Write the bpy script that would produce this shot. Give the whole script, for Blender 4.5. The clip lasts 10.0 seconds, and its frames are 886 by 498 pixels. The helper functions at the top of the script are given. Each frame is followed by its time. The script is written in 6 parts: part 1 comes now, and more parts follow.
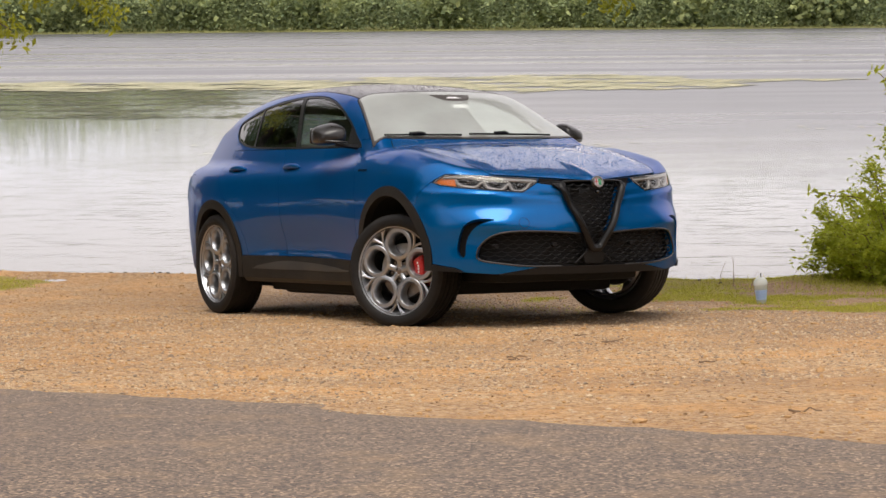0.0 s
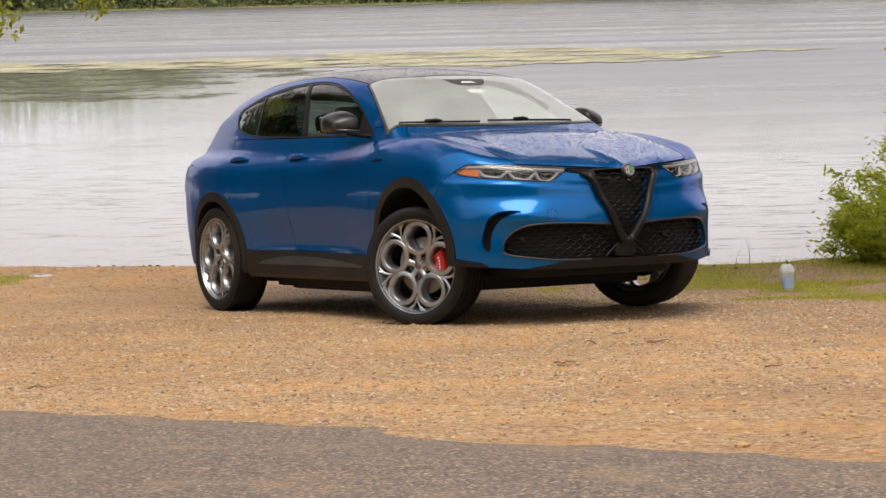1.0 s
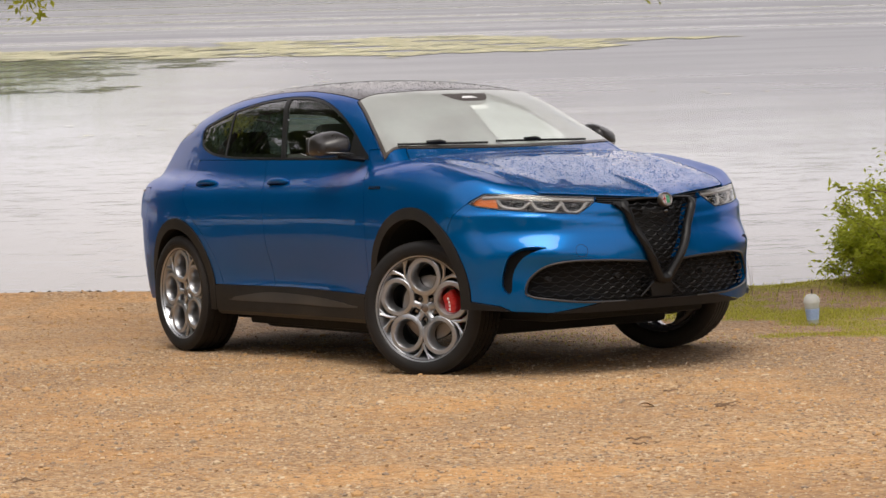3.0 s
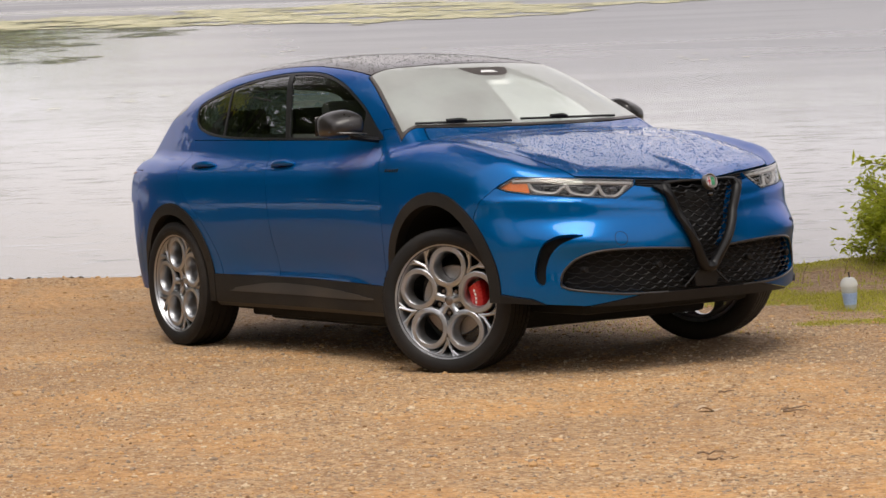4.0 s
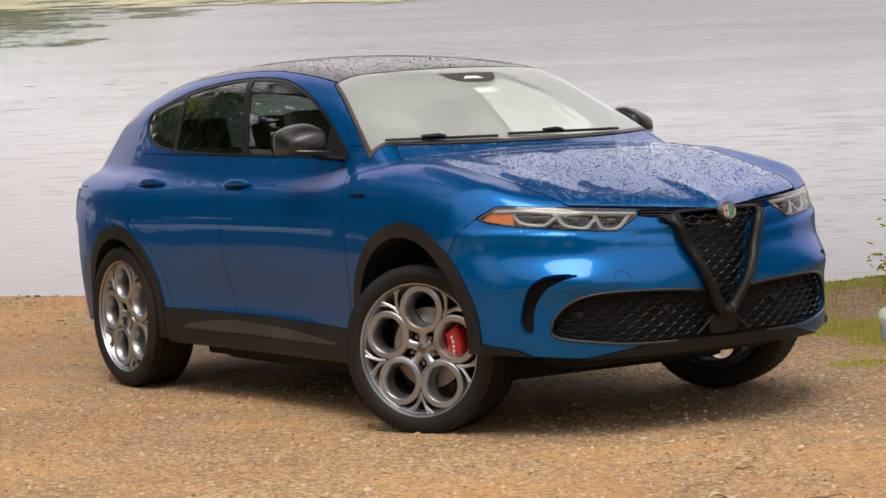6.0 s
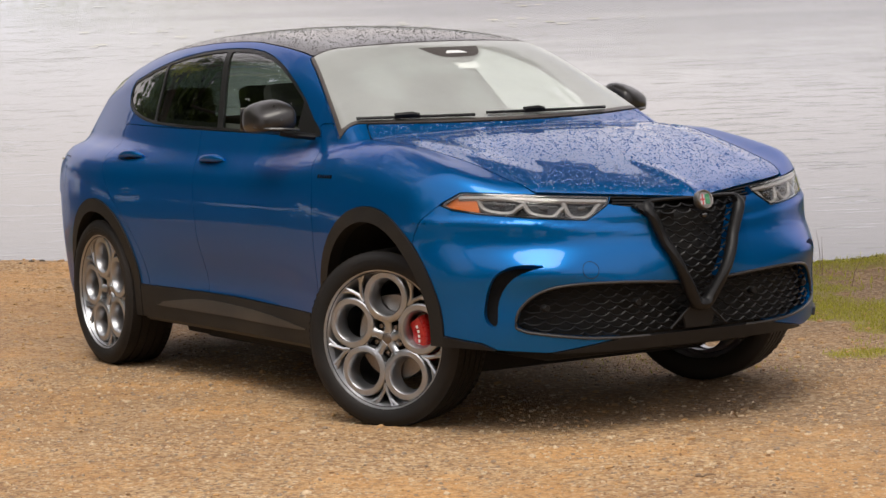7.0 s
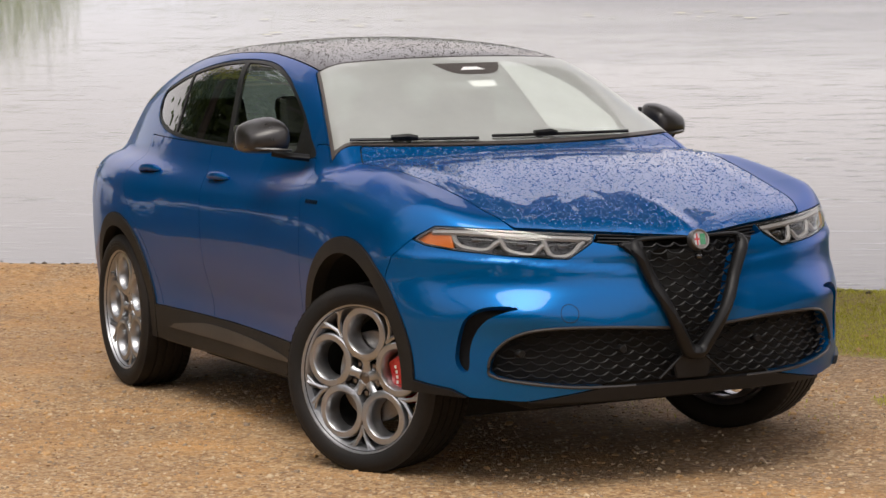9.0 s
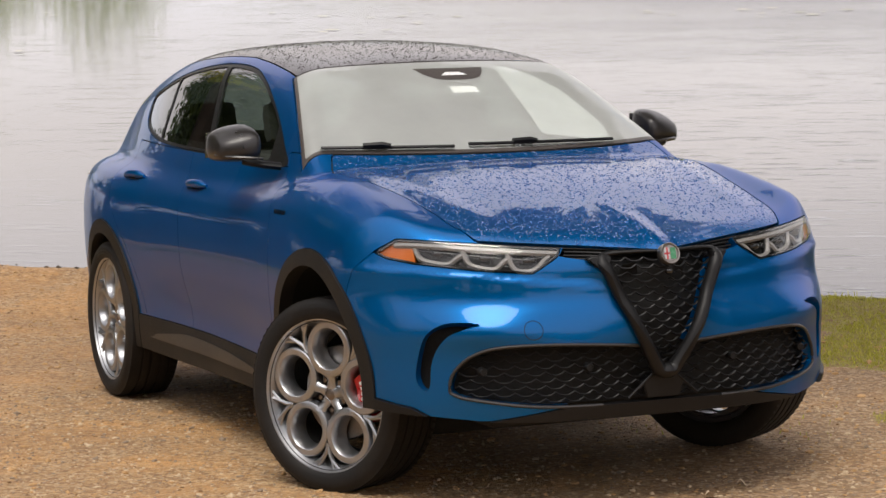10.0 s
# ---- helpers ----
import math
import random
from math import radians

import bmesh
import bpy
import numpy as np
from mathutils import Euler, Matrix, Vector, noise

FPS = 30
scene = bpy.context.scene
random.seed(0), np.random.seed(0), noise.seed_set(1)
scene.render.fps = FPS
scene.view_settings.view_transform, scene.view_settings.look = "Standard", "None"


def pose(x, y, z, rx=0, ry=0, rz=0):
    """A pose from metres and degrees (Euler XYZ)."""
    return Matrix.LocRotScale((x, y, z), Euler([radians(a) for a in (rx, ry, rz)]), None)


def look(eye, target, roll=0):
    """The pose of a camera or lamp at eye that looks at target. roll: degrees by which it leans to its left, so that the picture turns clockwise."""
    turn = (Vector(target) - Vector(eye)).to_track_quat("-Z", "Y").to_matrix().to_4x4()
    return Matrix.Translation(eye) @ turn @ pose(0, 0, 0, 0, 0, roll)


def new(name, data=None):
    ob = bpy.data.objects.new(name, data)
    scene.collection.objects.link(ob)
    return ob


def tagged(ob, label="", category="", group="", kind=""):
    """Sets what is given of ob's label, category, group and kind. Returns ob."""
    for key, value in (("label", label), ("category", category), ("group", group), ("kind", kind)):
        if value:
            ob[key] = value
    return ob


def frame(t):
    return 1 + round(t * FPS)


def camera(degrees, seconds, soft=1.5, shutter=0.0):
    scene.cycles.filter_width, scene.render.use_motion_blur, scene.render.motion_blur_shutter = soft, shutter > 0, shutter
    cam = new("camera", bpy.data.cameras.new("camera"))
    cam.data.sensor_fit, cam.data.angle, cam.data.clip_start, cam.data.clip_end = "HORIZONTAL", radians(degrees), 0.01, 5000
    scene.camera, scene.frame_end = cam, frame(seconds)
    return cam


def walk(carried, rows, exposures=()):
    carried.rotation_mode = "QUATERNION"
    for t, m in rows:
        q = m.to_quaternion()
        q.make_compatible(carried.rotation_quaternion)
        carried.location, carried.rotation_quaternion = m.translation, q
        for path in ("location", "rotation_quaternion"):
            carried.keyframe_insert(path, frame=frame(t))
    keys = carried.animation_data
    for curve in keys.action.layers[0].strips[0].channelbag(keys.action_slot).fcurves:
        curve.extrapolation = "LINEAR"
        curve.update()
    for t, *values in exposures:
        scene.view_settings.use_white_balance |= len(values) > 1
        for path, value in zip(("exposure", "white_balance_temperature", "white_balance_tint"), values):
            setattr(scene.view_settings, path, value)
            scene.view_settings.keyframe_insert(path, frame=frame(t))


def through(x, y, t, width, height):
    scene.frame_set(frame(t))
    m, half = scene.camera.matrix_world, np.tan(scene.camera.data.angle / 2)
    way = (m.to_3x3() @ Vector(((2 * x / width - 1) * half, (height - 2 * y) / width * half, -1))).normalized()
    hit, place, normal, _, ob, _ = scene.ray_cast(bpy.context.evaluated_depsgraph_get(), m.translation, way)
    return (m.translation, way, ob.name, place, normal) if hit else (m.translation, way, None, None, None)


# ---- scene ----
cam = camera(19.9, 10.0)
PATH = [
    (0, (14.851, -8.011, 2.041), (13.1079, -7.0481, 1.8521), -0.46),
    (0.5, (14.433, -7.966, 2.034), (12.6966, -6.9943, 1.8349), -0.98),
    (1, (13.961, -7.975, 2.092), (12.2384, -6.9807, 1.8813), -1.25),
    (1.5, (13.44, -7.838, 2.089), (11.7338, -6.8164, 1.8766), -1.53),
    (2, (13.042, -7.788, 2.14), (11.3519, -6.741, 1.9244), -1.46),
    (2.5, (12.605, -7.779, 2.183), (10.9298, -6.708, 1.9675), -1.45),
    (3, (12.13, -7.679, 2.212), (10.4584, -6.6041, 1.9864), -1.33),
    (3.2, (11.915, -7.655, 2.233), (10.2495, -6.5731, 1.9964), -1.26),
    (4.3, (10.873, -7.275, 2.21), (9.2268, -6.1686, 1.9571), -1.92),
    (4.5, (10.716, -7.176, 2.221), (9.0701, -6.0678, 1.9707), -2.04),
    (5, (10.277, -6.957, 2.224), (8.6393, -5.8357, 1.9756), -2.23),
    (5.5, (10.022, -6.648, 2.24), (8.374, -5.5451, 1.9796), -2.42),
    (5.7, (9.926, -6.481, 2.237), (8.2727, -5.3865, 1.9728), -2.18),
    (7, (9.696, -5.613, 2.345), (8.0029, -4.5962, 2.0291), -1.49),
    (7.5, (9.747, -5.283, 2.363), (8.0327, -4.305, 2.0362), -0.84),
    (8, (9.684, -4.991, 2.376), (7.9479, -4.054, 2.0498), -0.69),
    (8.5, (9.577, -4.728, 2.401), (7.8195, -3.831, 2.0766), -0.99),
    (9, (9.548, -4.423, 2.408), (7.7649, -3.5783, 2.0821), -1.02),
    (9.5, (9.535, -4.153, 2.411), (7.7354, -3.3445, 2.0852), -0.98),
    (10, (9.449, -3.907, 2.416), (7.6375, -3.1264, 2.0868), -1.21),
]
walk(cam, [(t, look(eye, target, roll)) for t, eye, target, roll in PATH], [(0, -.02), (2.5, -.06), (5, -.03), (7, -.05), (10, -.04)])
# ---- light: a bright overcast afternoon over the lake ----
TILT = Matrix(((0.997525, 0.001021, -0.0703), (0.001021, 0.999579, 0.029), (0.0703, -0.029, 0.997104))).to_4x4()
SUN_HIGH, SUN_TURN = 66, 318


def make_world():
    w = bpy.data.worlds.new("sky")
    scene.world = w
    w.use_nodes = True
    nt = w.node_tree
    bg = nt.nodes["Background"]
    sky = nt.nodes.new("ShaderNodeTexSky")
    sky.sky_type, sky.sun_disc = "NISHITA", False
    sky.sun_elevation, sky.sun_rotation = radians(SUN_HIGH), radians(90 - SUN_TURN)
    sky.air_density, sky.dust_density, sky.ozone_density = 1.0, 5.0, 1.0
    co = nt.nodes.new("ShaderNodeTexCoord")
    cloud = nt.nodes.new("ShaderNodeTexNoise")
    cloud.inputs["Scale"].default_value, cloud.inputs["Detail"].default_value = 2.2, 6
    ramp = nt.nodes.new("ShaderNodeValToRGB")
    ramp.color_ramp.elements[0].position, ramp.color_ramp.elements[0].color = .3, (15.6, 15.7, 17.2, 1)
    ramp.color_ramp.elements[1].position, ramp.color_ramp.elements[1].color = .75, (24.4, 23.8, 23.9, 1)
    # cloud cover is greyer towards the horizon
    lift, low, haze = nt.nodes.new("ShaderNodeSeparateXYZ"), nt.nodes.new("ShaderNodeValToRGB"), nt.nodes.new("ShaderNodeMixRGB")
    nt.links.new(co.outputs["Generated"], lift.inputs[0])
    nt.links.new(lift.outputs["Z"], low.inputs[0])
    band = low.color_ramp.elements
    while len(band) < 5:
        band.new(.5)
    for stop, (at, tone) in zip(band, ((.01, (1.22, 1.22, 1.25)), (.035, (1.04, 1.07, 1.12)), (.07, (1.02, .975, .95)), (.12, (1.03, .95, .88)), (.30, (1.08, 1.03, 1.02)))):
        stop.position, stop.color = at, (*tone, 1)
    haze.blend_type, haze.inputs[0].default_value = "MULTIPLY", 1
    nt.links.new(ramp.outputs[0], haze.inputs[1])
    nt.links.new(low.outputs[0], haze.inputs[2])
    mix = nt.nodes.new("ShaderNodeMixRGB")
    mix.inputs[0].default_value = .86
    nt.links.new(co.outputs["Generated"], cloud.inputs["Vector"])
    nt.links.new(cloud.outputs["Fac"], ramp.inputs[0])
    nt.links.new(sky.outputs[0], mix.inputs[1])
    nt.links.new(haze.outputs[0], mix.inputs[2])
    nt.links.new(mix.outputs[0], bg.inputs[0])
    bg.inputs[1].default_value = .070


make_world()
sun = new("sun", bpy.data.lights.new("sun", "SUN"))
sun.data.energy, sun.data.angle, sun.data.color = 2.4, radians(32), (1, .94, .85)
sun.matrix_world = look((0, 0, 0), (-math.cos(radians(SUN_TURN)) * math.cos(radians(SUN_HIGH)), -math.sin(radians(SUN_TURN)) * math.cos(radians(SUN_HIGH)), -math.sin(radians(SUN_HIGH))))
scene.view_settings.exposure = 0.0

# ---- materials ----
def nodes(name):
    m = bpy.data.materials.new(name)
    m.use_nodes = True
    nt = m.node_tree
    return m, nt, nt.nodes["Principled BSDF"], nt.nodes["Material Output"]


def noise_tex(nt, scale, detail=4, rough=.55, kind="Object"):
    co = nt.nodes.new("ShaderNodeTexCoord")
    n = nt.nodes.new("ShaderNodeTexNoise")
    n.inputs["Scale"].default_value, n.inputs["Detail"].default_value, n.inputs["Roughness"].default_value = scale, detail, rough
    nt.links.new(co.outputs[kind], n.inputs["Vector"])
    return n.outputs["Fac"]


def ramp_of(nt, fac, stops):
    r = nt.nodes.new("ShaderNodeValToRGB")
    e = r.color_ramp.elements
    while len(e) < len(stops):
        e.new(.5)
    for k, (p, c) in zip(e, stops):
        k.position, k.color = p, (*c, 1) if len(c) == 3 else c
    nt.links.new(fac, r.inputs[0])
    return r.outputs[0]


def grey(a):
    return (a, a, a)


def mixed(nt, fac, a, b, blend="MIX"):
    m = nt.nodes.new("ShaderNodeMixRGB")
    m.blend_type = blend
    for sock, v in zip(m.inputs, (fac, a, b)):
        if hasattr(v, "is_linked"):
            nt.links.new(v, sock)
        else:
            sock.default_value = v if isinstance(v, float) else (*v, 1)
    return m.outputs[0]


def bumped(nt, bsdf, height, strength, distance, sock="Normal"):
    b = nt.nodes.new("ShaderNodeBump")
    b.inputs["Strength"].default_value, b.inputs["Distance"].default_value = strength, distance
    nt.links.new(height, b.inputs["Height"])
    nt.links.new(b.outputs[0], bsdf.inputs[sock])
    return b


def plain(name, base, rough=.5, metal=0.0, coat=0.0, vary=.25, scale=(6, 90), bump=.0, dist=.002, dirt=None):
    """A surface with large and fine variation of its tone and a fine relief."""
    m, nt, p, _ = nodes(name)
    big, fine = noise_tex(nt, scale[0]), noise_tex(nt, scale[1], 3)
    lo, hi = [tuple(c * k for c in base) for k in (1 - vary, 1 + vary)]
    c = mixed(nt, big, lo, hi)
    c = mixed(nt, .5, c, ramp_of(nt, fine, [(.3, lo), (.7, hi)]))
    if dirt:
        c = mixed(nt, ramp_of(nt, noise_tex(nt, 3.2, 6), [(.42, grey(0)), (.75, grey(.75))]), c, dirt)
    nt.links.new(c, p.inputs["Base Color"])
    nt.links.new(ramp_of(nt, fine, [(.2, grey(max(rough - .1, .02))), (.8, grey(min(rough + .1, 1)))]), p.inputs["Roughness"])
    p.inputs["Metallic"].default_value, p.inputs["Coat Weight"].default_value = metal, coat
    if bump:
        bumped(nt, p, fine, bump, dist)
    return m


def paint(name, wet, base=(.0, .092, .29), metal=.60, coat=.46, edge=(.0, .18, .55)):
    """Metallic blue lacquer, with rain beads where it lies open to the sky."""
    m, nt, p, _ = nodes(name)
    flake = noise_tex(nt, 900, 2)
    big = noise_tex(nt, 1.6, 3)
    c = mixed(nt, big, tuple(k * .92 for k in base), tuple(k * 1.08 for k in base))
    c = mixed(nt, ramp_of(nt, flake, [(.35, grey(0)), (.7, grey(.35))]), c, tuple(min(k * 1.5, 1) for k in base))
    nt.links.new(c, p.inputs["Base Color"])
    p.inputs["Metallic"].default_value, p.inputs["Roughness"].default_value = metal, .33
    p.inputs["Specular Tint"].default_value = (*edge, 1)
    p.inputs["Specular IOR Level"].default_value = .25
    p.inputs["Coat Weight"].default_value, p.inputs["Coat Roughness"].default_value, p.inputs["Coat IOR"].default_value = coat, .015, 1.52
    if wet:
        h = drops(nt, share=.34 if wet < 2 else .6)
        bumped(nt, p, h, .6 + .2 * wet, .004 * wet, "Coat Normal")
        bumped(nt, p, h, .7, .004 * wet)
    return m


def drops(nt, size=95, share=.34):
    """Height of scattered rain beads."""
    co = nt.nodes.new("ShaderNodeTexCoord")
    v = nt.nodes.new("ShaderNodeTexVoronoi")
    v.inputs["Scale"].default_value = size
    nt.links.new(co.outputs["Object"], v.inputs["Vector"])
    rnd = nt.nodes.new("ShaderNodeSeparateColor")
    nt.links.new(v.outputs["Color"], rnd.inputs[0])
    big = nt.nodes.new("ShaderNodeMath")
    big.operation = "MULTIPLY_ADD"
    big.inputs[1].default_value, big.inputs[2].default_value = .62, -.62 * share + .12
    nt.links.new(rnd.outputs[0], big.inputs[0])
    lens = nt.nodes.new("ShaderNodeMath")
    lens.operation = "SUBTRACT"
    lens.use_clamp = True
    nt.links.new(big.outputs[0], lens.inputs[0])
    nt.links.new(v.outputs["Distance"], lens.inputs[1])
    return ramp_of(nt, lens.outputs[0], [(0, grey(0)), (.12, grey(.8)), (.3, grey(1))])


def glass(name, tint, film=0.0, wet=False, shine=.07):
    """A thin pane: clear or tinted, mirror-like at a glancing angle, with a film of dew where film is above nought."""
    m, nt, p, out = nodes(name)
    nt.nodes.remove(p)
    clear, gloss, mix = nt.nodes.new("ShaderNodeBsdfTransparent"), nt.nodes.new("ShaderNodeBsdfGlossy"), nt.nodes.new("ShaderNodeMixShader")
    clear.inputs[0].default_value = (*tint, 1)
    gloss.inputs["Roughness"].default_value = .015
    fr = nt.nodes.new("ShaderNodeLayerWeight")
    fr.inputs[0].default_value = .5
    power, lift = nt.nodes.new("ShaderNodeMath"), nt.nodes.new("ShaderNodeMath")
    power.operation, lift.operation = "POWER", "MULTIPLY_ADD"
    power.inputs[1].default_value, lift.inputs[1].default_value, lift.inputs[2].default_value = 4.6, .9, shine
    nt.links.new(fr.outputs["Facing"], power.inputs[0])
    nt.links.new(power.outputs[0], lift.inputs[0])
    nt.links.new(lift.outputs[0], mix.inputs[0])
    nt.links.new(clear.outputs[0], mix.inputs[1])
    nt.links.new(gloss.outputs[0], mix.inputs[2])
    last = mix.outputs[0]
    if film:
        dew, two = nt.nodes.new("ShaderNodeBsdfDiffuse"), nt.nodes.new("ShaderNodeMixShader")
        dew.inputs[0].default_value = (.87, .90, .87, 1)
        k = ramp_of(nt, noise_tex(nt, 2.5, 5), [(.3, grey(film * .9)), (.7, grey(film * 1.08))])
        if wet:
            k = mixed(nt, drops(nt, 75, .55), k, grey(film * .3))
        nt.links.new(k, two.inputs[0])
        nt.links.new(last, two.inputs[1])
        nt.links.new(dew.outputs[0], two.inputs[2])
        last = two.outputs[0]
    nt.links.new(last, out.inputs[0])
    return m


PAINT, PAINT_WET = paint("blue_lacquer", 0), paint("blue_lacquer_wet", 1.4, coat=1.0)
ROOF_BLACK = paint("black_roof_wet", 1.2, (.026, .020, .019), .0, .55, (1, .9, .86))
BEAD_BLUE, BEAD_BLACK = paint("bead_on_blue", 0, (.0, .05, .20), .3, 1.0), paint("bead_on_black", 0, (.03, .026, .025), 0, .7, (1, .9, .86))
GLOSS_BLACK = plain("gloss_black", (.010, .010, .011), .16, 0, .7, .2)
SATIN_BLACK = plain("satin_black", (.008, .008, .0085), .42, 0, 0, .3, bump=.06)
SATIN_BLACK.node_tree.nodes["Principled BSDF"].inputs["Specular IOR Level"].default_value = .26
GRILLE = plain("dark_grille_plastic", (.008, .008, .0085), .34, 0, 0, .25, (6, 60))
GRILLE.node_tree.nodes["Principled BSDF"].inputs["Specular IOR Level"].default_value = .3
CLADDING = plain("dusty_plastic", (.010, .0097, .0094), .6, 0, 0, .25, (5, 260), .25, .001, dirt=(.026, .022, .018))
SILL_GREY = plain("dusty_grey_inlay", (.032, .030, .028), .45, .1, 0, .3, (6, 160), .15, .001, dirt=(.062, .053, .043))
RUBBER = plain("tyre_rubber", (.010, .0095, .0095), .66, 0, 0, .3, (7, 120), .2, .001, dirt=(.028, .022, .017))
for m_ in (CLADDING, RUBBER):
    m_.node_tree.nodes["Principled BSDF"].inputs["Specular IOR Level"].default_value = .3
ALLOY = plain("satin_grey_alloy", (.40, .41, .43), .37, .95, .1, .05, (8, 40))
MIRROR_CAP = plain("wet_black_cap", (.016, .014, .0135), .34, 0, .12, .2, (6, 30))
# darker copy of the alloy, with the shade deep in the wheel as its colour
ALLOY_SHADED = plain("shaded_alloy", (.10, .098, .096), .45, .8, 0, .3, (8, 60))
STEEL = plain("brake_steel", (.32, .31, .30), .38, 1.0, 0, .3, (9, 160), .1, .0006, dirt=(.12, .07, .04))
CHROME = plain("bright_metal", (.75, .74, .73), .12, 1.0, 0, .08)
RED = plain("red_caliper", (.48, .012, .012), .3, 0, .6, .15)
TAIL_RED = plain("smoked_red_lens", (.06, .008, .008), .2, 0, .6)
WHITE_MARK = plain("white_mark", (.78, .78, .78), .4)
ENAMEL_PALE = plain("pale_enamel", (.42, .42, .42), .3, 0, .6)
GREEN_MARK = plain("green_enamel", (.02, .19, .07), .25, 0, .8)
RED_MARK = plain("red_enamel", (.42, .02, .025), .25, 0, .8)
CLOTH = plain("grey_cloth", (.05, .049, .047), .9, 0, 0, .25, (5, 300), .4, .001)
LINER = plain("grey_trim", (.06, .058, .055), .85, 0, 0, .2, (4, 200), .2, .001)
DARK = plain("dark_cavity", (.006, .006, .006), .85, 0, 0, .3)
AMBER = plain("amber_lens", (.50, .115, .001), .4, 0, 0, .12)
DRL = plain("frosted_light_bar", (.22, .21, .20), .42, 0, .15, .1)
TRIM_GREY = plain("satin_grey_trim", (.030, .029, .029), .34, .2, .1, .15)
REFLECTOR = plain("smoked_reflector", (.011, .0105, .010), .3, .2, .2, .3)
SCREEN = glass("windscreen_glass", (.95, .99, .96), .35, False, .08)
SCREEN_BAND = plain("misted_black_border", (.06, .051, .047), .5, 0, .15, .15, (5, 90))
PRIVACY = glass("dark_rear_glass", (.16, .195, .18), 0.0, False, .13)
SIDE_GLASS = glass("tinted_side_glass", (.84, .92, .87), 0.0, False, .12)
CLEAR = glass("lamp_cover", (.96, .97, .97), shine=.035)


def foliage(name, dark, light, rough=.55, through=.35):
    """Leaves, each of its own tone, that let some light through."""
    m, nt, p, out = nodes(name)
    geo = nt.nodes.new("ShaderNodeNewGeometry")
    c = ramp_of(nt, geo.outputs["Random Per Island"], [(0, dark), (.55, tuple((a + b) / 2 for a, b in zip(dark, light))), (1, light)])
    c = mixed(nt, ramp_of(nt, noise_tex(nt, .35, 3), [(.35, grey(0)), (.7, grey(.45))]), c, dark)
    nt.links.new(c, p.inputs["Base Color"])
    p.inputs["Roughness"].default_value = rough
    tr, mix = nt.nodes.new("ShaderNodeBsdfTranslucent"), nt.nodes.new("ShaderNodeMixShader")
    nt.links.new(mixed(nt, .5, c, tuple(min(1, v * 1.6) for v in light)), tr.inputs[0])
    mix.inputs[0].default_value = through
    nt.links.new(p.outputs[0], mix.inputs[1])
    nt.links.new(tr.outputs[0], mix.inputs[2])
    nt.links.new(mix.outputs[0], out.inputs[0])
    return m


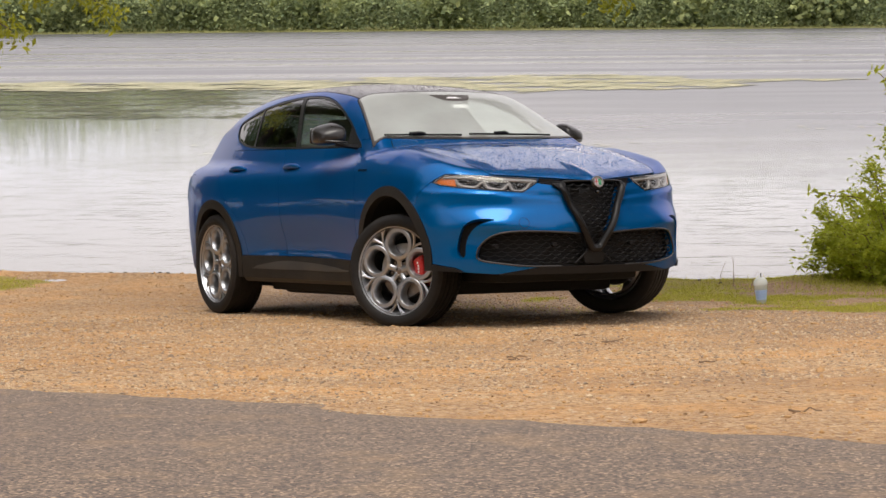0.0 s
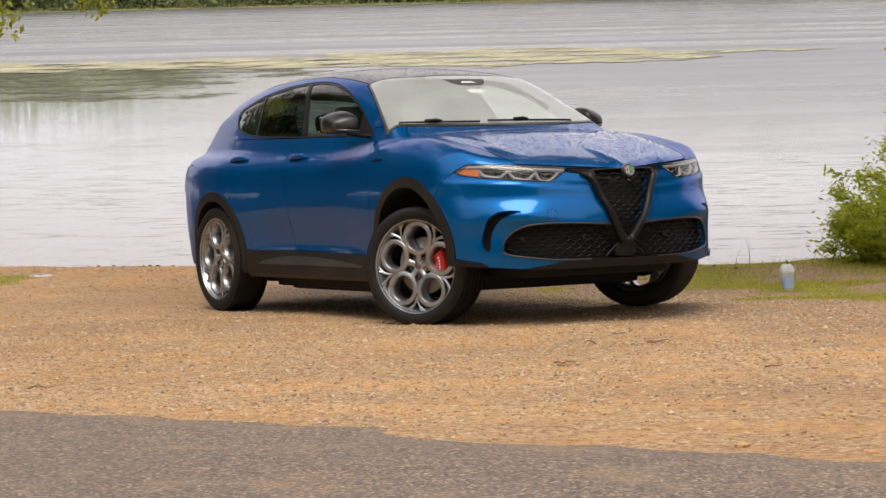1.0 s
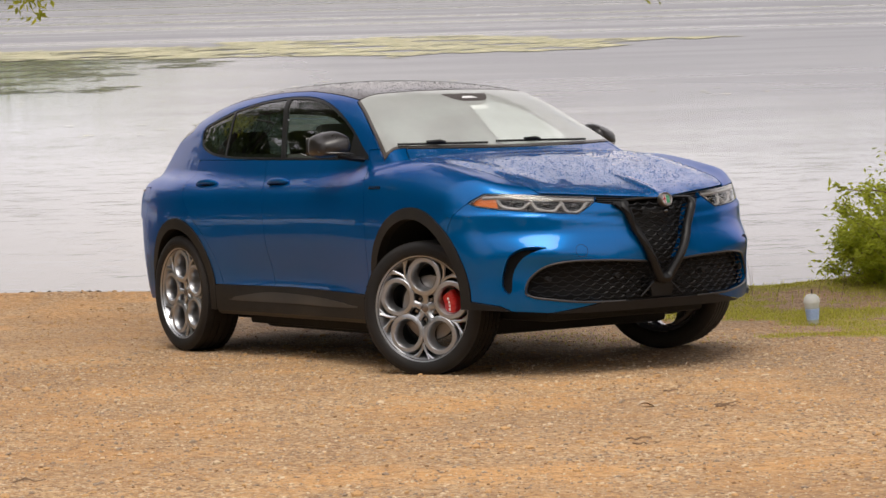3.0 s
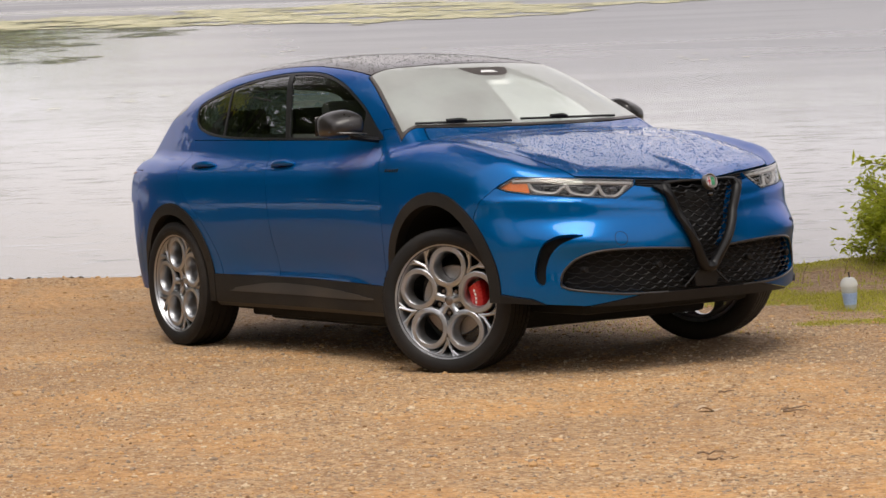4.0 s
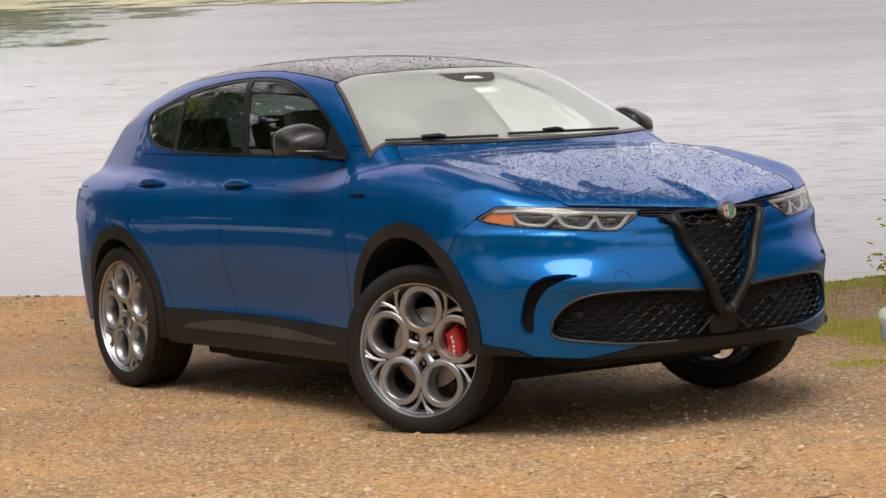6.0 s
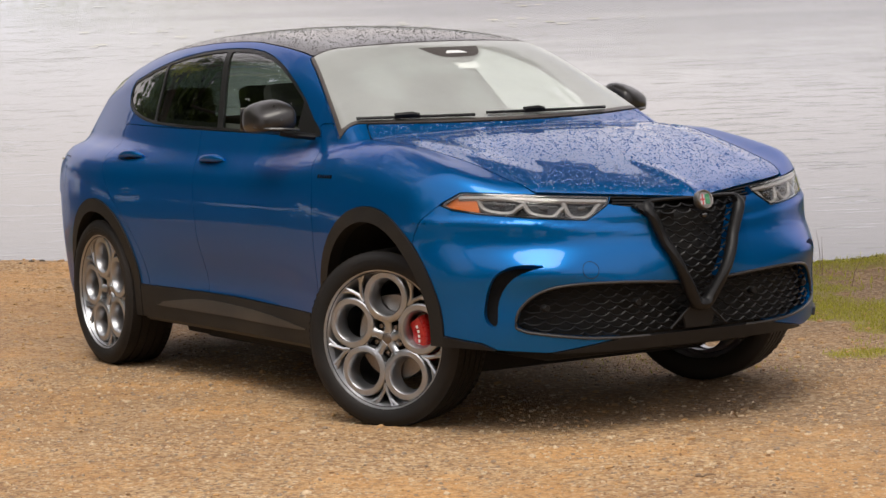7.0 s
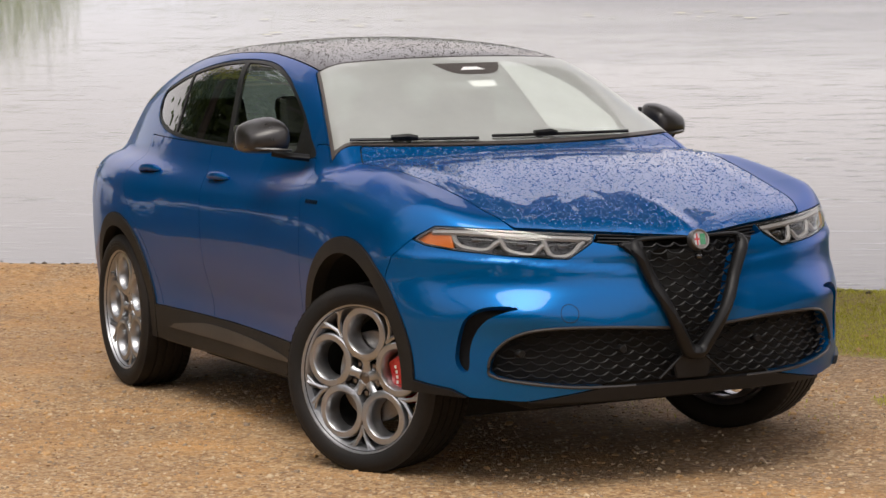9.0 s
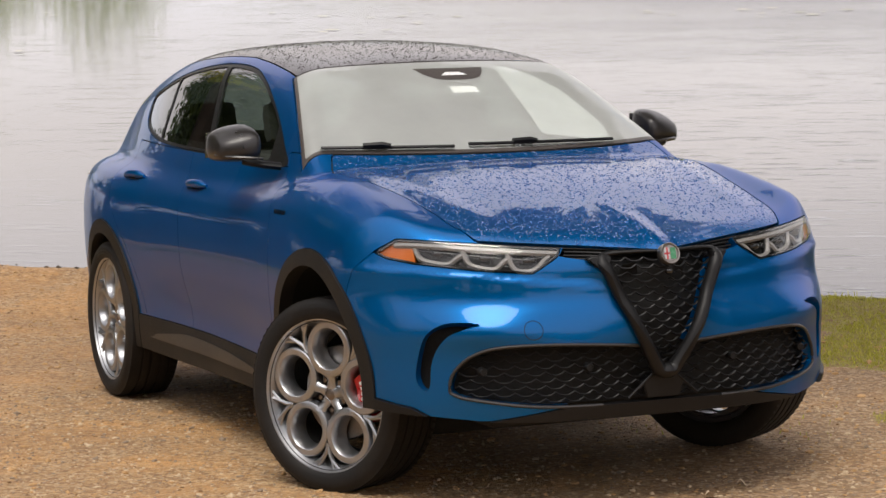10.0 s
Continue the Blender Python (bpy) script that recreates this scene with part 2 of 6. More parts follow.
def gravel_mat():
    m, nt, p, _ = nodes("sandy_gravel")
    vor = nt.nodes.new("ShaderNodeTexVoronoi")
    vor.inputs["Scale"].default_value = 66
    co = nt.nodes.new("ShaderNodeTexCoord")
    warp = nt.nodes.new("ShaderNodeMapping")
    nt.links.new(co.outputs["Object"], warp.inputs[0])
    nt.links.new(warp.outputs[0], vor.inputs["Vector"])
    sep = nt.nodes.new("ShaderNodeSeparateColor")
    nt.links.new(vor.outputs["Color"], sep.inputs[0])
    grit = ramp_of(nt, sep.outputs[0], [(0, (.20, .112, .055)), (.3, (.38, .22, .103)), (.65, (.50, .31, .145)), (.9, (.57, .40, .215)), (1, (.66, .53, .37))])
    sand = ramp_of(nt, noise_tex(nt, 240, 3), [(.25, (.44, .225, .075)), (.75, (.66, .37, .14))])
    big = noise_tex(nt, .55, 6, .6)
    mid = noise_tex(nt, 1.5, 7, .66)
    c = mixed(nt, ramp_of(nt, mid, [(.42, grey(.05)), (.53, grey(1))]), sand, grit)
    # worn lanes along the road
    lane, along = nt.nodes.new("ShaderNodeTexNoise"), nt.nodes.new("ShaderNodeMapping")
    along.vector_type = "TEXTURE"
    along.inputs["Rotation"].default_value, along.inputs["Scale"].default_value = (0, 0, radians(44)), (4.5, .7, 1)
    nt.links.new(co.outputs["Object"], along.inputs[0])
    nt.links.new(along.outputs[0], lane.inputs["Vector"])
    lane.inputs["Scale"].default_value, lane.inputs["Detail"].default_value = 1.0, 5
    c = mixed(nt, ramp_of(nt, lane.outputs["Fac"], [(.40, grey(.36)), (.52, grey(0))]), c, (.27, .165, .085))
    fleck = nt.nodes.new("ShaderNodeTexVoronoi")
    fleck.inputs["Scale"].default_value = 85
    nt.links.new(co.outputs["Object"], fleck.inputs["Vector"])
    tone = nt.nodes.new("ShaderNodeSeparateColor")
    nt.links.new(fleck.outputs["Color"], tone.inputs[0])
    c = mixed(nt, ramp_of(nt, tone.outputs[1], [(.80, grey(0)), (.90, grey(.55))]), c, (.62, .46, .27))
    c = mixed(nt, ramp_of(nt, tone.outputs[2], [(.84, grey(0)), (.94, grey(.5))]), c, (.17, .09, .04))
    c = mixed(nt, ramp_of(nt, big, [(.38, grey(.42)), (.6, grey(0))]), c, (.24, .13, .06))
    c = mixed(nt, ramp_of(nt, noise_tex(nt, 14, 5, .7), [(.56, grey(0)), (.74, grey(.3))]), c, (.17, .105, .055))
    clump = noise_tex(nt, 21, 6, .75)
    c = mixed(nt, ramp_of(nt, clump, [(.37, grey(.6)), (.49, grey(0))]), c, (.18, .095, .042))
    c = mixed(nt, ramp_of(nt, clump, [(.53, grey(0)), (.65, grey(.42))]), c, (.68, .45, .22))
    damp = nt.nodes.new("ShaderNodeAttribute")
    damp.attribute_name = "soil"
    reach = nt.nodes.new("ShaderNodeMath")
    reach.operation = "MULTIPLY_ADD"
    reach.inputs[1].default_value = .8
    nt.links.new(damp.outputs["Fac"], reach.inputs[0])
    nt.links.new(mixed(nt, .5, noise_tex(nt, 2.2, 6, .65), noise_tex(nt, 12, 5, .7)), reach.inputs[2])
    c = mixed(nt, ramp_of(nt, reach.outputs[0], [(.62, grey(0)), (1.15, grey(.62))]), c, ramp_of(nt, sep.outputs[1], [(0, (.09, .055, .03)), (.45, (.21, .13, .07)), (.8, (.36, .24, .135)), (1, (.50, .38, .26))]))
    # moss and turf where the grass grows
    grown = nt.nodes.new("ShaderNodeAttribute")
    grown.attribute_name = "turf"
    rag = mixed(nt, .45, noise_tex(nt, 9, 5, .65), noise_tex(nt, 42, 4, .6))
    edge = nt.nodes.new("ShaderNodeMath")
    edge.operation = "MULTIPLY_ADD"
    edge.inputs[1].default_value = 1.1
    nt.links.new(grown.outputs["Fac"], edge.inputs[0])
    nt.links.new(rag, edge.inputs[2])
    moss = ramp_of(nt, noise_tex(nt, 30, 5, .7), [(.36, (.24, .14, .05)), (.5, (.24, .20, .035)), (.72, (.40, .38, .05))])
    c = mixed(nt, ramp_of(nt, edge.outputs[0], [(.86, grey(0)), (1.25, grey(.85))]), c, moss)
    nt.links.new(c, p.inputs["Base Color"])
    p.inputs["Roughness"].default_value = .9
    h = mixed(nt, .68, vor.outputs["Distance"], noise_tex(nt, 95, 5, .7))
    bumped(nt, p, h, 1.0, .012)
    return m


def asphalt_mat():
    m, nt, p, _ = nodes("worn_asphalt")
    vor = nt.nodes.new("ShaderNodeTexVoronoi")
    vor.inputs["Scale"].default_value = 95
    co = nt.nodes.new("ShaderNodeTexCoord")
    nt.links.new(co.outputs["Object"], vor.inputs["Vector"])
    sep = nt.nodes.new("ShaderNodeSeparateColor")
    nt.links.new(vor.outputs["Color"], sep.inputs[0])
    stone = ramp_of(nt, sep.outputs[0], [(0, (0.0478, 0.0358, 0.0289)), (.45, (0.13, 0.097, 0.0747)), (.8, (0.226, 0.163, 0.116)), (1, (0.478, 0.342, 0.218))])
    c = mixed(nt, ramp_of(nt, noise_tex(nt, .8, 5), [(.35, grey(.1)), (.7, grey(.5))]), stone, (.132, .098, .076))
    c = mixed(nt, ramp_of(nt, noise_tex(nt, 3.5, 6, .65), [(.52, grey(0)), (.75, grey(.55))]), c, (.30, .20, .11))
    nt.links.new(c, p.inputs["Base Color"])
    p.inputs["Roughness"].default_value = .85
    bumped(nt, p, mixed(nt, .4, vor.outputs["Distance"], noise_tex(nt, 60, 4)), .5, .01)
    return m


def water_mat():
    """Nearly still water: fine ripples drawn out across the wind, with scattered steeper wavelets."""
    m, nt, p, _ = nodes("lake_water")
    p.inputs["Base Color"].default_value = (.085, .085, .095, 1)
    p.inputs["IOR"].default_value = 1.333
    co = nt.nodes.new("ShaderNodeTexCoord")

    def drawn(scale, stretch, turn, detail=3):
        mp, n = nt.nodes.new("ShaderNodeMapping"), nt.nodes.new("ShaderNodeTexNoise")
        mp.vector_type = "TEXTURE"
        mp.inputs["Rotation"].default_value = (0, 0, radians(turn))
        mp.inputs["Scale"].default_value = (1, 1 / stretch, 1)
        nt.links.new(co.outputs["Object"], mp.inputs[0])
        n.inputs["Scale"].default_value, n.inputs["Detail"].default_value = scale, detail
        nt.links.new(mp.outputs[0], n.inputs["Vector"])
        return n.outputs["Fac"]

    swell, fine, gusts, lanes = drawn(2.0, 5.0, 62), drawn(6.5, 5.0, 62), drawn(.11, 3.0, 60), drawn(.009, 18.0, 61, 4)
    wavelet = ramp_of(nt, drawn(1.9, 6.0, 63, 2), [(.60, grey(0)), (.70, grey(1))])
    # open water farther out is ruffled by the wind
    spot, out_far = nt.nodes.new("ShaderNodeSeparateXYZ"), nt.nodes.new("ShaderNodeMath")
    nt.links.new(co.outputs["Object"], spot.inputs[0])
    out_far.operation = "MULTIPLY_ADD"
    out_far.inputs[1].default_value = -.55
    nt.links.new(spot.outputs["Y"], out_far.inputs[0])
    nt.links.new(spot.outputs["X"], out_far.inputs[2])
    span = nt.nodes.new("ShaderNodeMapRange")
    span.inputs["From Min"].default_value, span.inputs["From Max"].default_value = -8, -88
    nt.links.new(out_far.outputs[0], span.inputs[0])
    aside, lee = nt.nodes.new("ShaderNodeMath"), nt.nodes.new("ShaderNodeMapRange")
    aside.operation = "MULTIPLY_ADD"
    aside.inputs[1].default_value = .55
    nt.links.new(spot.outputs["X"], aside.inputs[0])
    nt.links.new(spot.outputs["Y"], aside.inputs[2])
    lee.inputs["From Min"].default_value, lee.inputs["From Max"].default_value = -7, 1
    nt.links.new(aside.outputs[0], lee.inputs[0])
    ruffled = mixed(nt, .10, ramp_of(nt, span.outputs[0], [(0, grey(.05)), (.12, grey(.10)), (.34, grey(.27)), (.7, grey(.34)), (.85, grey(.34))]), ramp_of(nt, gusts, [(.42, grey(.1)), (.58, grey(.42))]))
    # weed lies thick on the sheltered side and stills the water as far as the lilies
    still = nt.nodes.new("ShaderNodeMath")
    still.operation = "MAXIMUM"
    nt.links.new(ramp_of(nt, span.outputs[0], [(.76, grey(0)), (.82, grey(1))]), still.inputs[0])
    nt.links.new(lee.outputs[0], still.inputs[1])
    open_water = ramp_of(nt, span.outputs[0], [(.80, grey(0)), (.9, grey(1))])
    laned = mixed(nt, open_water, ruffled, ramp_of(nt, lanes, [(.38, grey(.15)), (.55, grey(.38))]))
    nt.links.new(mixed(nt, still.outputs[0], grey(.045), laned), p.inputs["Roughness"])
    h = mixed(nt, .55, mixed(nt, .4, swell, fine), wavelet)
    b = bumped(nt, p, h, .10, .05)
    gust = ramp_of(nt, gusts, [(.40, grey(.055)), (.62, grey(.095))])
    nt.links.new(mixed(nt, lee.outputs[0], mixed(nt, .72, gust, grey(.0)), gust), b.inputs["Strength"])
    return m


GRAVEL, ASPHALT, WATER = gravel_mat(), asphalt_mat(), water_mat()
PEBBLE = plain("pebbles", (.46, .275, .12), .85, 0, 0, .45, (30, 200), .2)
PEBBLE_PALE = plain("pale_pebbles", (.55, .42, .27), .8, 0, 0, .35, (30, 200), .2)
GRASS = foliage("grass_blades", (.17, .17, .022), (.53, .50, .075), .6, .45)
LEAF = foliage("tree_leaves", (.030, .050, .010), (.10, .135, .025), .5, .35)
# bough leaves: a brighter copy of the tree leaves, sunlight put into the colour
LEAF_SUN = foliage("sunlit_leaves", (.12, .15, .008), (.42, .42, .035), .5, .5)
BUSH = foliage("bush_leaves", (.17, .22, .012), (.56, .58, .07), .5, .6)
# far shore leaves: the haze over the lake is mixed into these pale colours
FAR_LEAF_HAZED = foliage("far_woods_leaves_hazed", (.17, .22, .11), (.44, .47, .19), .8, .25)
EDGE_LEAF_HAZED = foliage("wood_edge_leaves_hazed", (.15, .20, .11), (.40, .44, .19), .85, .25)
REED = foliage("reeds", (.16, .17, .05), (.34, .33, .12), .8, .2)
# floating weed, its colour darkened to carry the reflection of the far woods
MAT_DARK = foliage("reflection_dark_weed", (.040, .050, .018), (.18, .18, .075), .8, 0.0)
MAT_PALE = foliage("lily_pads", (.15, .15, .055), (.66, .60, .35), .5, 0.0)
GRIT_GREY = plain("grey_grit", (.27, .20, .14), .85, 0, 0, .45, (30, 200), .2)
CRUMB = plain("dark_crumbs", (.21, .115, .052), .9, 0, 0, .4, (30, 200), .2)
BARK = plain("bark", (.085, .065, .05), .9, 0, 0, .4, (4, 40), .6, .01)
TWIG = plain("dry_twig", (.20, .13, .08), .9, 0, 0, .4, (20, 120))
DRY_LEAF = plain("dry_leaf", (.46, .35, .24), .8, 0, 0, .25, (20, 90))
CUP = glass("cup_plastic", (.90, .93, .95), .45)
BLUE_PRINT = plain("blue_print", (.34, .46, .72), .4, 0, 0, .2)

# ---- body form: fields of the car, in metres, x forward, y left, z up from the ground ----
def sp(x, knots):
    """A smooth curve through (x, y) knots, level beyond its ends."""
    k = np.array(knots, float)
    xs, ys = k[:, 0], k[:, 1]
    d = np.diff(ys) / np.diff(xs)
    m = np.concatenate([[d[0]], (d[:-1] * np.diff(xs)[1:] + d[1:] * np.diff(xs)[:-1]) / (xs[2:] - xs[:-2]), [d[-1]]])
    x = np.clip(x, xs[0], xs[-1])
    i = np.clip(np.searchsorted(xs, x, side="right") - 1, 0, len(xs) - 2)
    h = (xs[i + 1] - xs[i])
    t = (x - xs[i]) / h
    return ((2 * t ** 3 - 3 * t ** 2 + 1) * ys[i] + (t ** 3 - 2 * t ** 2 + t) * h * m[i]
            + (-2 * t ** 3 + 3 * t ** 2) * ys[i + 1] + (t ** 3 - t ** 2) * h * m[i + 1])


def smax(a, b, k):
    h = np.maximum(k - np.abs(a - b), 0) / k
    return np.maximum(a, b) + h * h * k * 0.25


def smin(a, b, k):
    return -smax(-a, -b, k)


AXLE = 1.318
PLAN = [(-2.3, .70), (-2.1, .785), (-1.8, .86), (-1.318, .906), (-.8, .9), (0, .893), (.7, .9), (1.318, .912), (1.7, .905), (2.0, .88), (2.3, .82)]
SECTION = [(.1, .10), (.22, .045), (.32, .025), (.45, .015), (.58, .004), (.7, 0), (.82, .004), (.93, .02), (1.02, .05), (1.1, .1), (1.2, .2)]
DECK = [(-2.35, .96), (-2.1, 1.06), (-1.6, 1.085), (-.8, 1.075), (0, 1.06), (.6, 1.09), (1.0, 1.135), (1.2, 1.115), (1.6, 1.05), (1.9, .98), (2.08, .93), (2.2, .888), (2.32, .83)]
NOSE = [(.1, -.2), (.18, -.1), (.26, -.025), (.34, .004), (.5, .012), (.6, .012), (.67, -.004), (.725, -.026), (.775, -.03), (.81, -.03), (.85, -.042), (.9, -.062), (.98, -.1)]
ROOF = [(-2.3, 1.18), (-2.05, 1.345), (-1.8, 1.42), (-1.4, 1.505), (-1.0, 1.55), (-.6, 1.565), (-.2, 1.555), (.1, 1.53), (.36, 1.49), (.7, 1.38)]
TAIL = [(.2, .12), (.4, .03), (.7, 0), (.95, .0), (1.1, .06), (1.3, .17), (1.45, .3)]


def low_field(x, y, z):
    a = np.abs(y)
    bump = .018 * np.exp(-((x - AXLE) / .42) ** 2 - ((z - .74) / .2) ** 2) + .014 * np.exp(-((x + AXLE) / .45) ** 2 - ((z - .8) / .2) ** 2)
    scoop = .03 * np.exp(-(x / .75) ** 4 - ((z - .47) / .14) ** 2)
    side = a - (sp(x, PLAN) - sp(z, SECTION) + bump - scoop)
    prow = .085 * np.exp(-(a / .19) ** 2) * np.clip((z - .48) / .32, 0, 1)
    shelf = .034 * np.exp(-((a - .62) / .16) ** 2 - ((z - .62) / .055) ** 2)
    fold = .007 * np.tanh((.783 + .10 * (a - .43) - z) / .009) * np.clip((a - .16) / .1, 0, 1)
    front = (x - (2.2 + sp(z, NOSE) + prow + shelf + fold - .2 * (a / .7) ** 3.2)) * .88
    rear = (-2.235 + sp(z, TAIL) + .2 * (a / .8) ** 3.0 - x) * .9
    crown = .04 * (a / .7) ** 2
    ridge = .012 * np.exp(-(a / .035) ** 2) * np.clip((x - 1.75) / .35, 0, 1) + .010 * np.exp(-((a - (.62 - .12 * np.clip(x - 1, 0, 1.2))) / .07) ** 2) * np.clip((x - .9) / .3, 0, 1) * np.clip((2.05 - x) / .3, 0, 1)
    crest = .026 * np.exp(-((a - .77) / .11) ** 2) * np.clip((x - 1.0) / .3, 0, 1) * np.clip((2.05 - x) / .35, 0, 1)
    top = (z - (sp(x, DECK) - crown + ridge + crest)) * .96
    f = smax(side, top, .11)
    f = smax(f, smax(front, rear, .02), np.where(z > .8, .062, .1))
    return smax(f, .2 - z, .04)


def glass_field(x, y, z):
    a = np.abs(y)
    taper = .072 * np.maximum(-x - .5, 0) ** 2
    side = (a - (.805 - .02 * np.clip((x - .2) / .4, 0, 1) - .43 * (z - 1.03) - .1 * np.maximum(z - 1.03, 0) ** 2 - taper)) * .9
    roof = z - (sp(x, ROOF) - .05 * (a / .6) ** 2)
    screen = (x - (1.08 - (z - 1.14) * 1.87 + .25 * np.maximum(z - 1.14, 0) ** 2 - .12 * (a / .6) ** 2)) * .47
    back = (-2.235 + (z - 1.05) * .85 + .12 * (a / .6) ** 2 - x) * .75
    f = smax(side, roof, .12)
    f = smax(f, screen, .05)
    return smax(smax(f, back, .05), .95 - z, .02)


def body_field(x, y, z):
    return smin(low_field(x, y, z), glass_field(x, y, z), .04 - .028 * np.clip((x - .7) / .2, 0, 1))


def on_body(p, field=body_field, steps=4):
    """Points moved onto the surface of a field."""
    p = np.array(p, float)
    e = .002
    for _ in range(steps):
        x, y, z = p.T
        f = field(x, y, z)
        g = np.stack([field(x + e, y, z) - field(x - e, y, z), field(x, y + e, z) - field(x, y - e, z), field(x, y, z + e) - field(x, y, z - e)], 1) / (2 * e)
        p -= (f / np.maximum((g * g).sum(1), .05))[:, None] * g
    return p


def skin(field, lo, hi, h):
    """The surface of a field in a box, as vertices and quads."""
    n = [int(round((b - a) / h)) + 1 for a, b in zip(lo, hi)]
    ax = [lo[i] + h * np.arange(n[i]) for i in range(3)]
    X, Y, Z = np.meshgrid(*ax, indexing="ij")
    V = field(X, Y, Z)
    s = V < 0
    c = np.zeros(tuple(m - 1 for m in n), int)
    for i in (0, 1):
        for j in (0, 1):
            for k in (0, 1):
                c += s[i:n[0] - 1 + i, j:n[1] - 1 + j, k:n[2] - 1 + k]
    cells = np.argwhere((c > 0) & (c < 8))
    index = -np.ones(c.shape, int)
    index[tuple(cells.T)] = np.arange(len(cells))
    verts = on_body(np.array(lo) + h * (cells + .5), field, 5)
    verts = np.clip(verts, np.array(lo) + h * (cells - .6), np.array(lo) + h * (cells + 1.6))
    quads = []
    for d in range(3):
        e, g = (d + 1) % 3, (d + 2) % 3
        a = [slice(1, -1)] * 3
        b = [slice(1, -1)] * 3
        a[d], b[d] = slice(0, -1), slice(1, None)
        s0, s1 = s[tuple(a)], s[tuple(b)]
        at = np.argwhere(s0 != s1)
        flip = s0[tuple(at.T)]
        off = np.ones(3, int)
        off[d] = 0
        at = at + off
        q = []
        for de, dg in ((-1, -1), (0, -1), (0, 0), (-1, 0)):
            w = at.copy()
            w[:, e] += de
            w[:, g] += dg
            q.append(index[tuple(w.T)])
        q = np.stack(q, 1)
        q[~flip] = q[~flip][:, ::-1]
        quads.append(q)
    quads = np.concatenate(quads)
    return verts, quads[(quads >= 0).all(1)]

# ---- mesh tools ----
def cat_loop(points, n=8, closed=True):
    """A smooth closed (or open) line through points of any dimension."""
    p = np.array(points, float)
    m = len(p)
    out = []
    for i in range(m if closed else m - 1):
        a, b, c, d = (p[(i + k) % m] if closed else p[min(max(i + k, 0), m - 1)] for k in (-1, 0, 1, 2))
        for t in np.arange(n) / n:
            out.append(.5 * (2 * b + (c - a) * t + (2 * a - 5 * b + 4 * c - d) * t * t + (3 * b - a - 3 * c + d) * t ** 3))
    if not closed:
        out.append(p[-1])
    return np.array(out)


def inside(u, v, poly):
    """Signed distance to a polygon, above nought within."""
    p = np.array(poly, float)
    best = np.full(np.shape(u), 1e9)
    within = np.zeros(np.shape(u), bool)
    for (x0, y0), (x1, y1) in zip(p, np.roll(p, -1, 0)):
        dx, dy = x1 - x0, y1 - y0
        t = np.clip(((u - x0) * dx + (v - y0) * dy) / (dx * dx + dy * dy + 1e-12), 0, 1)
        best = np.minimum(best, (u - x0 - t * dx) ** 2 + (v - y0 - t * dy) ** 2)
        if abs(dy) > 1e-9:
            within ^= ((y0 > v) != (y1 > v)) & (u < dx * (v - y0) / dy + x0)
    return np.where(within, 1, -1) * np.sqrt(best)


def split(mesh, value):
    """A mesh (vertices, faces) cut along value = 0: what lies above, what lies below."""
    V, F = mesh
    g = value(*V.T) if len(V) else np.zeros(0)
    g = np.where(np.abs(g) < 1e-6, 1e-6, g)
    pos = (g > 0).tolist()
    verts, made, up, down = V.tolist(), {}, [], []

    def crossing(i, j):
        key = (i, j) if i < j else (j, i)
        if key not in made:
            t = g[key[0]] / (g[key[0]] - g[key[1]])
            made[key] = len(verts)
            verts.append((V[key[0]] * (1 - t) + V[key[1]] * t).tolist())
        return made[key]

    for f in F:
        s = [pos[i] for i in f]
        if all(s):
            up.append(f)
        elif not any(s):
            down.append(f)
        else:
            a, b = [], []
            for n, i in enumerate(f):
                j = f[(n + 1) % len(f)]
                (a if s[n] else b).append(i)
                if s[n] != pos[j]:
                    c = crossing(i, j)
                    a.append(c)
                    b.append(c)
            up.append(tuple(a)) if len(a) > 2 else 0
            down.append(tuple(b)) if len(b) > 2 else 0
    verts = np.array(verts).reshape(-1, 3)
    return tidy(verts, up), tidy(verts, down)


def tidy(V, F):
    used = sorted({i for f in F for i in f})
    at = {i: n for n, i in enumerate(used)}
    return V[used] if used else np.zeros((0, 3)), [tuple(at[i] for i in f) for f in F]


def gap_split(mesh, value, width=.004):
    """Split with a shut line of some width between the two."""
    a = split(mesh, lambda x, y, z: value(x, y, z) - width / 2)[0]
    b = split(mesh, lambda x, y, z: -value(x, y, z) - width / 2)[0]
    return a, b


def field_normals(V, field=None):
    field = field or body_field
    e = .003
    x, y, z = V.T
    g = np.stack([field(x + e, y, z) - field(x - e, y, z), field(x, y + e, z) - field(x, y - e, z), field(x, y, z + e) - field(x, y, z - e)], 1)
    return g / np.maximum(np.linalg.norm(g, axis=1), 1e-9)[:, None]


def both(mesh):
    """A half and its mirror image in one."""
    V, F = mesh
    M = V * (1, -1, 1)
    n = len(V)
    return np.concatenate([V, M]), list(F) + [tuple(i + n for i in f[::-1]) for f in F]


def mirror(mesh):
    V, F = mesh
    return V * (1, -1, 1), [f[::-1] for f in F]


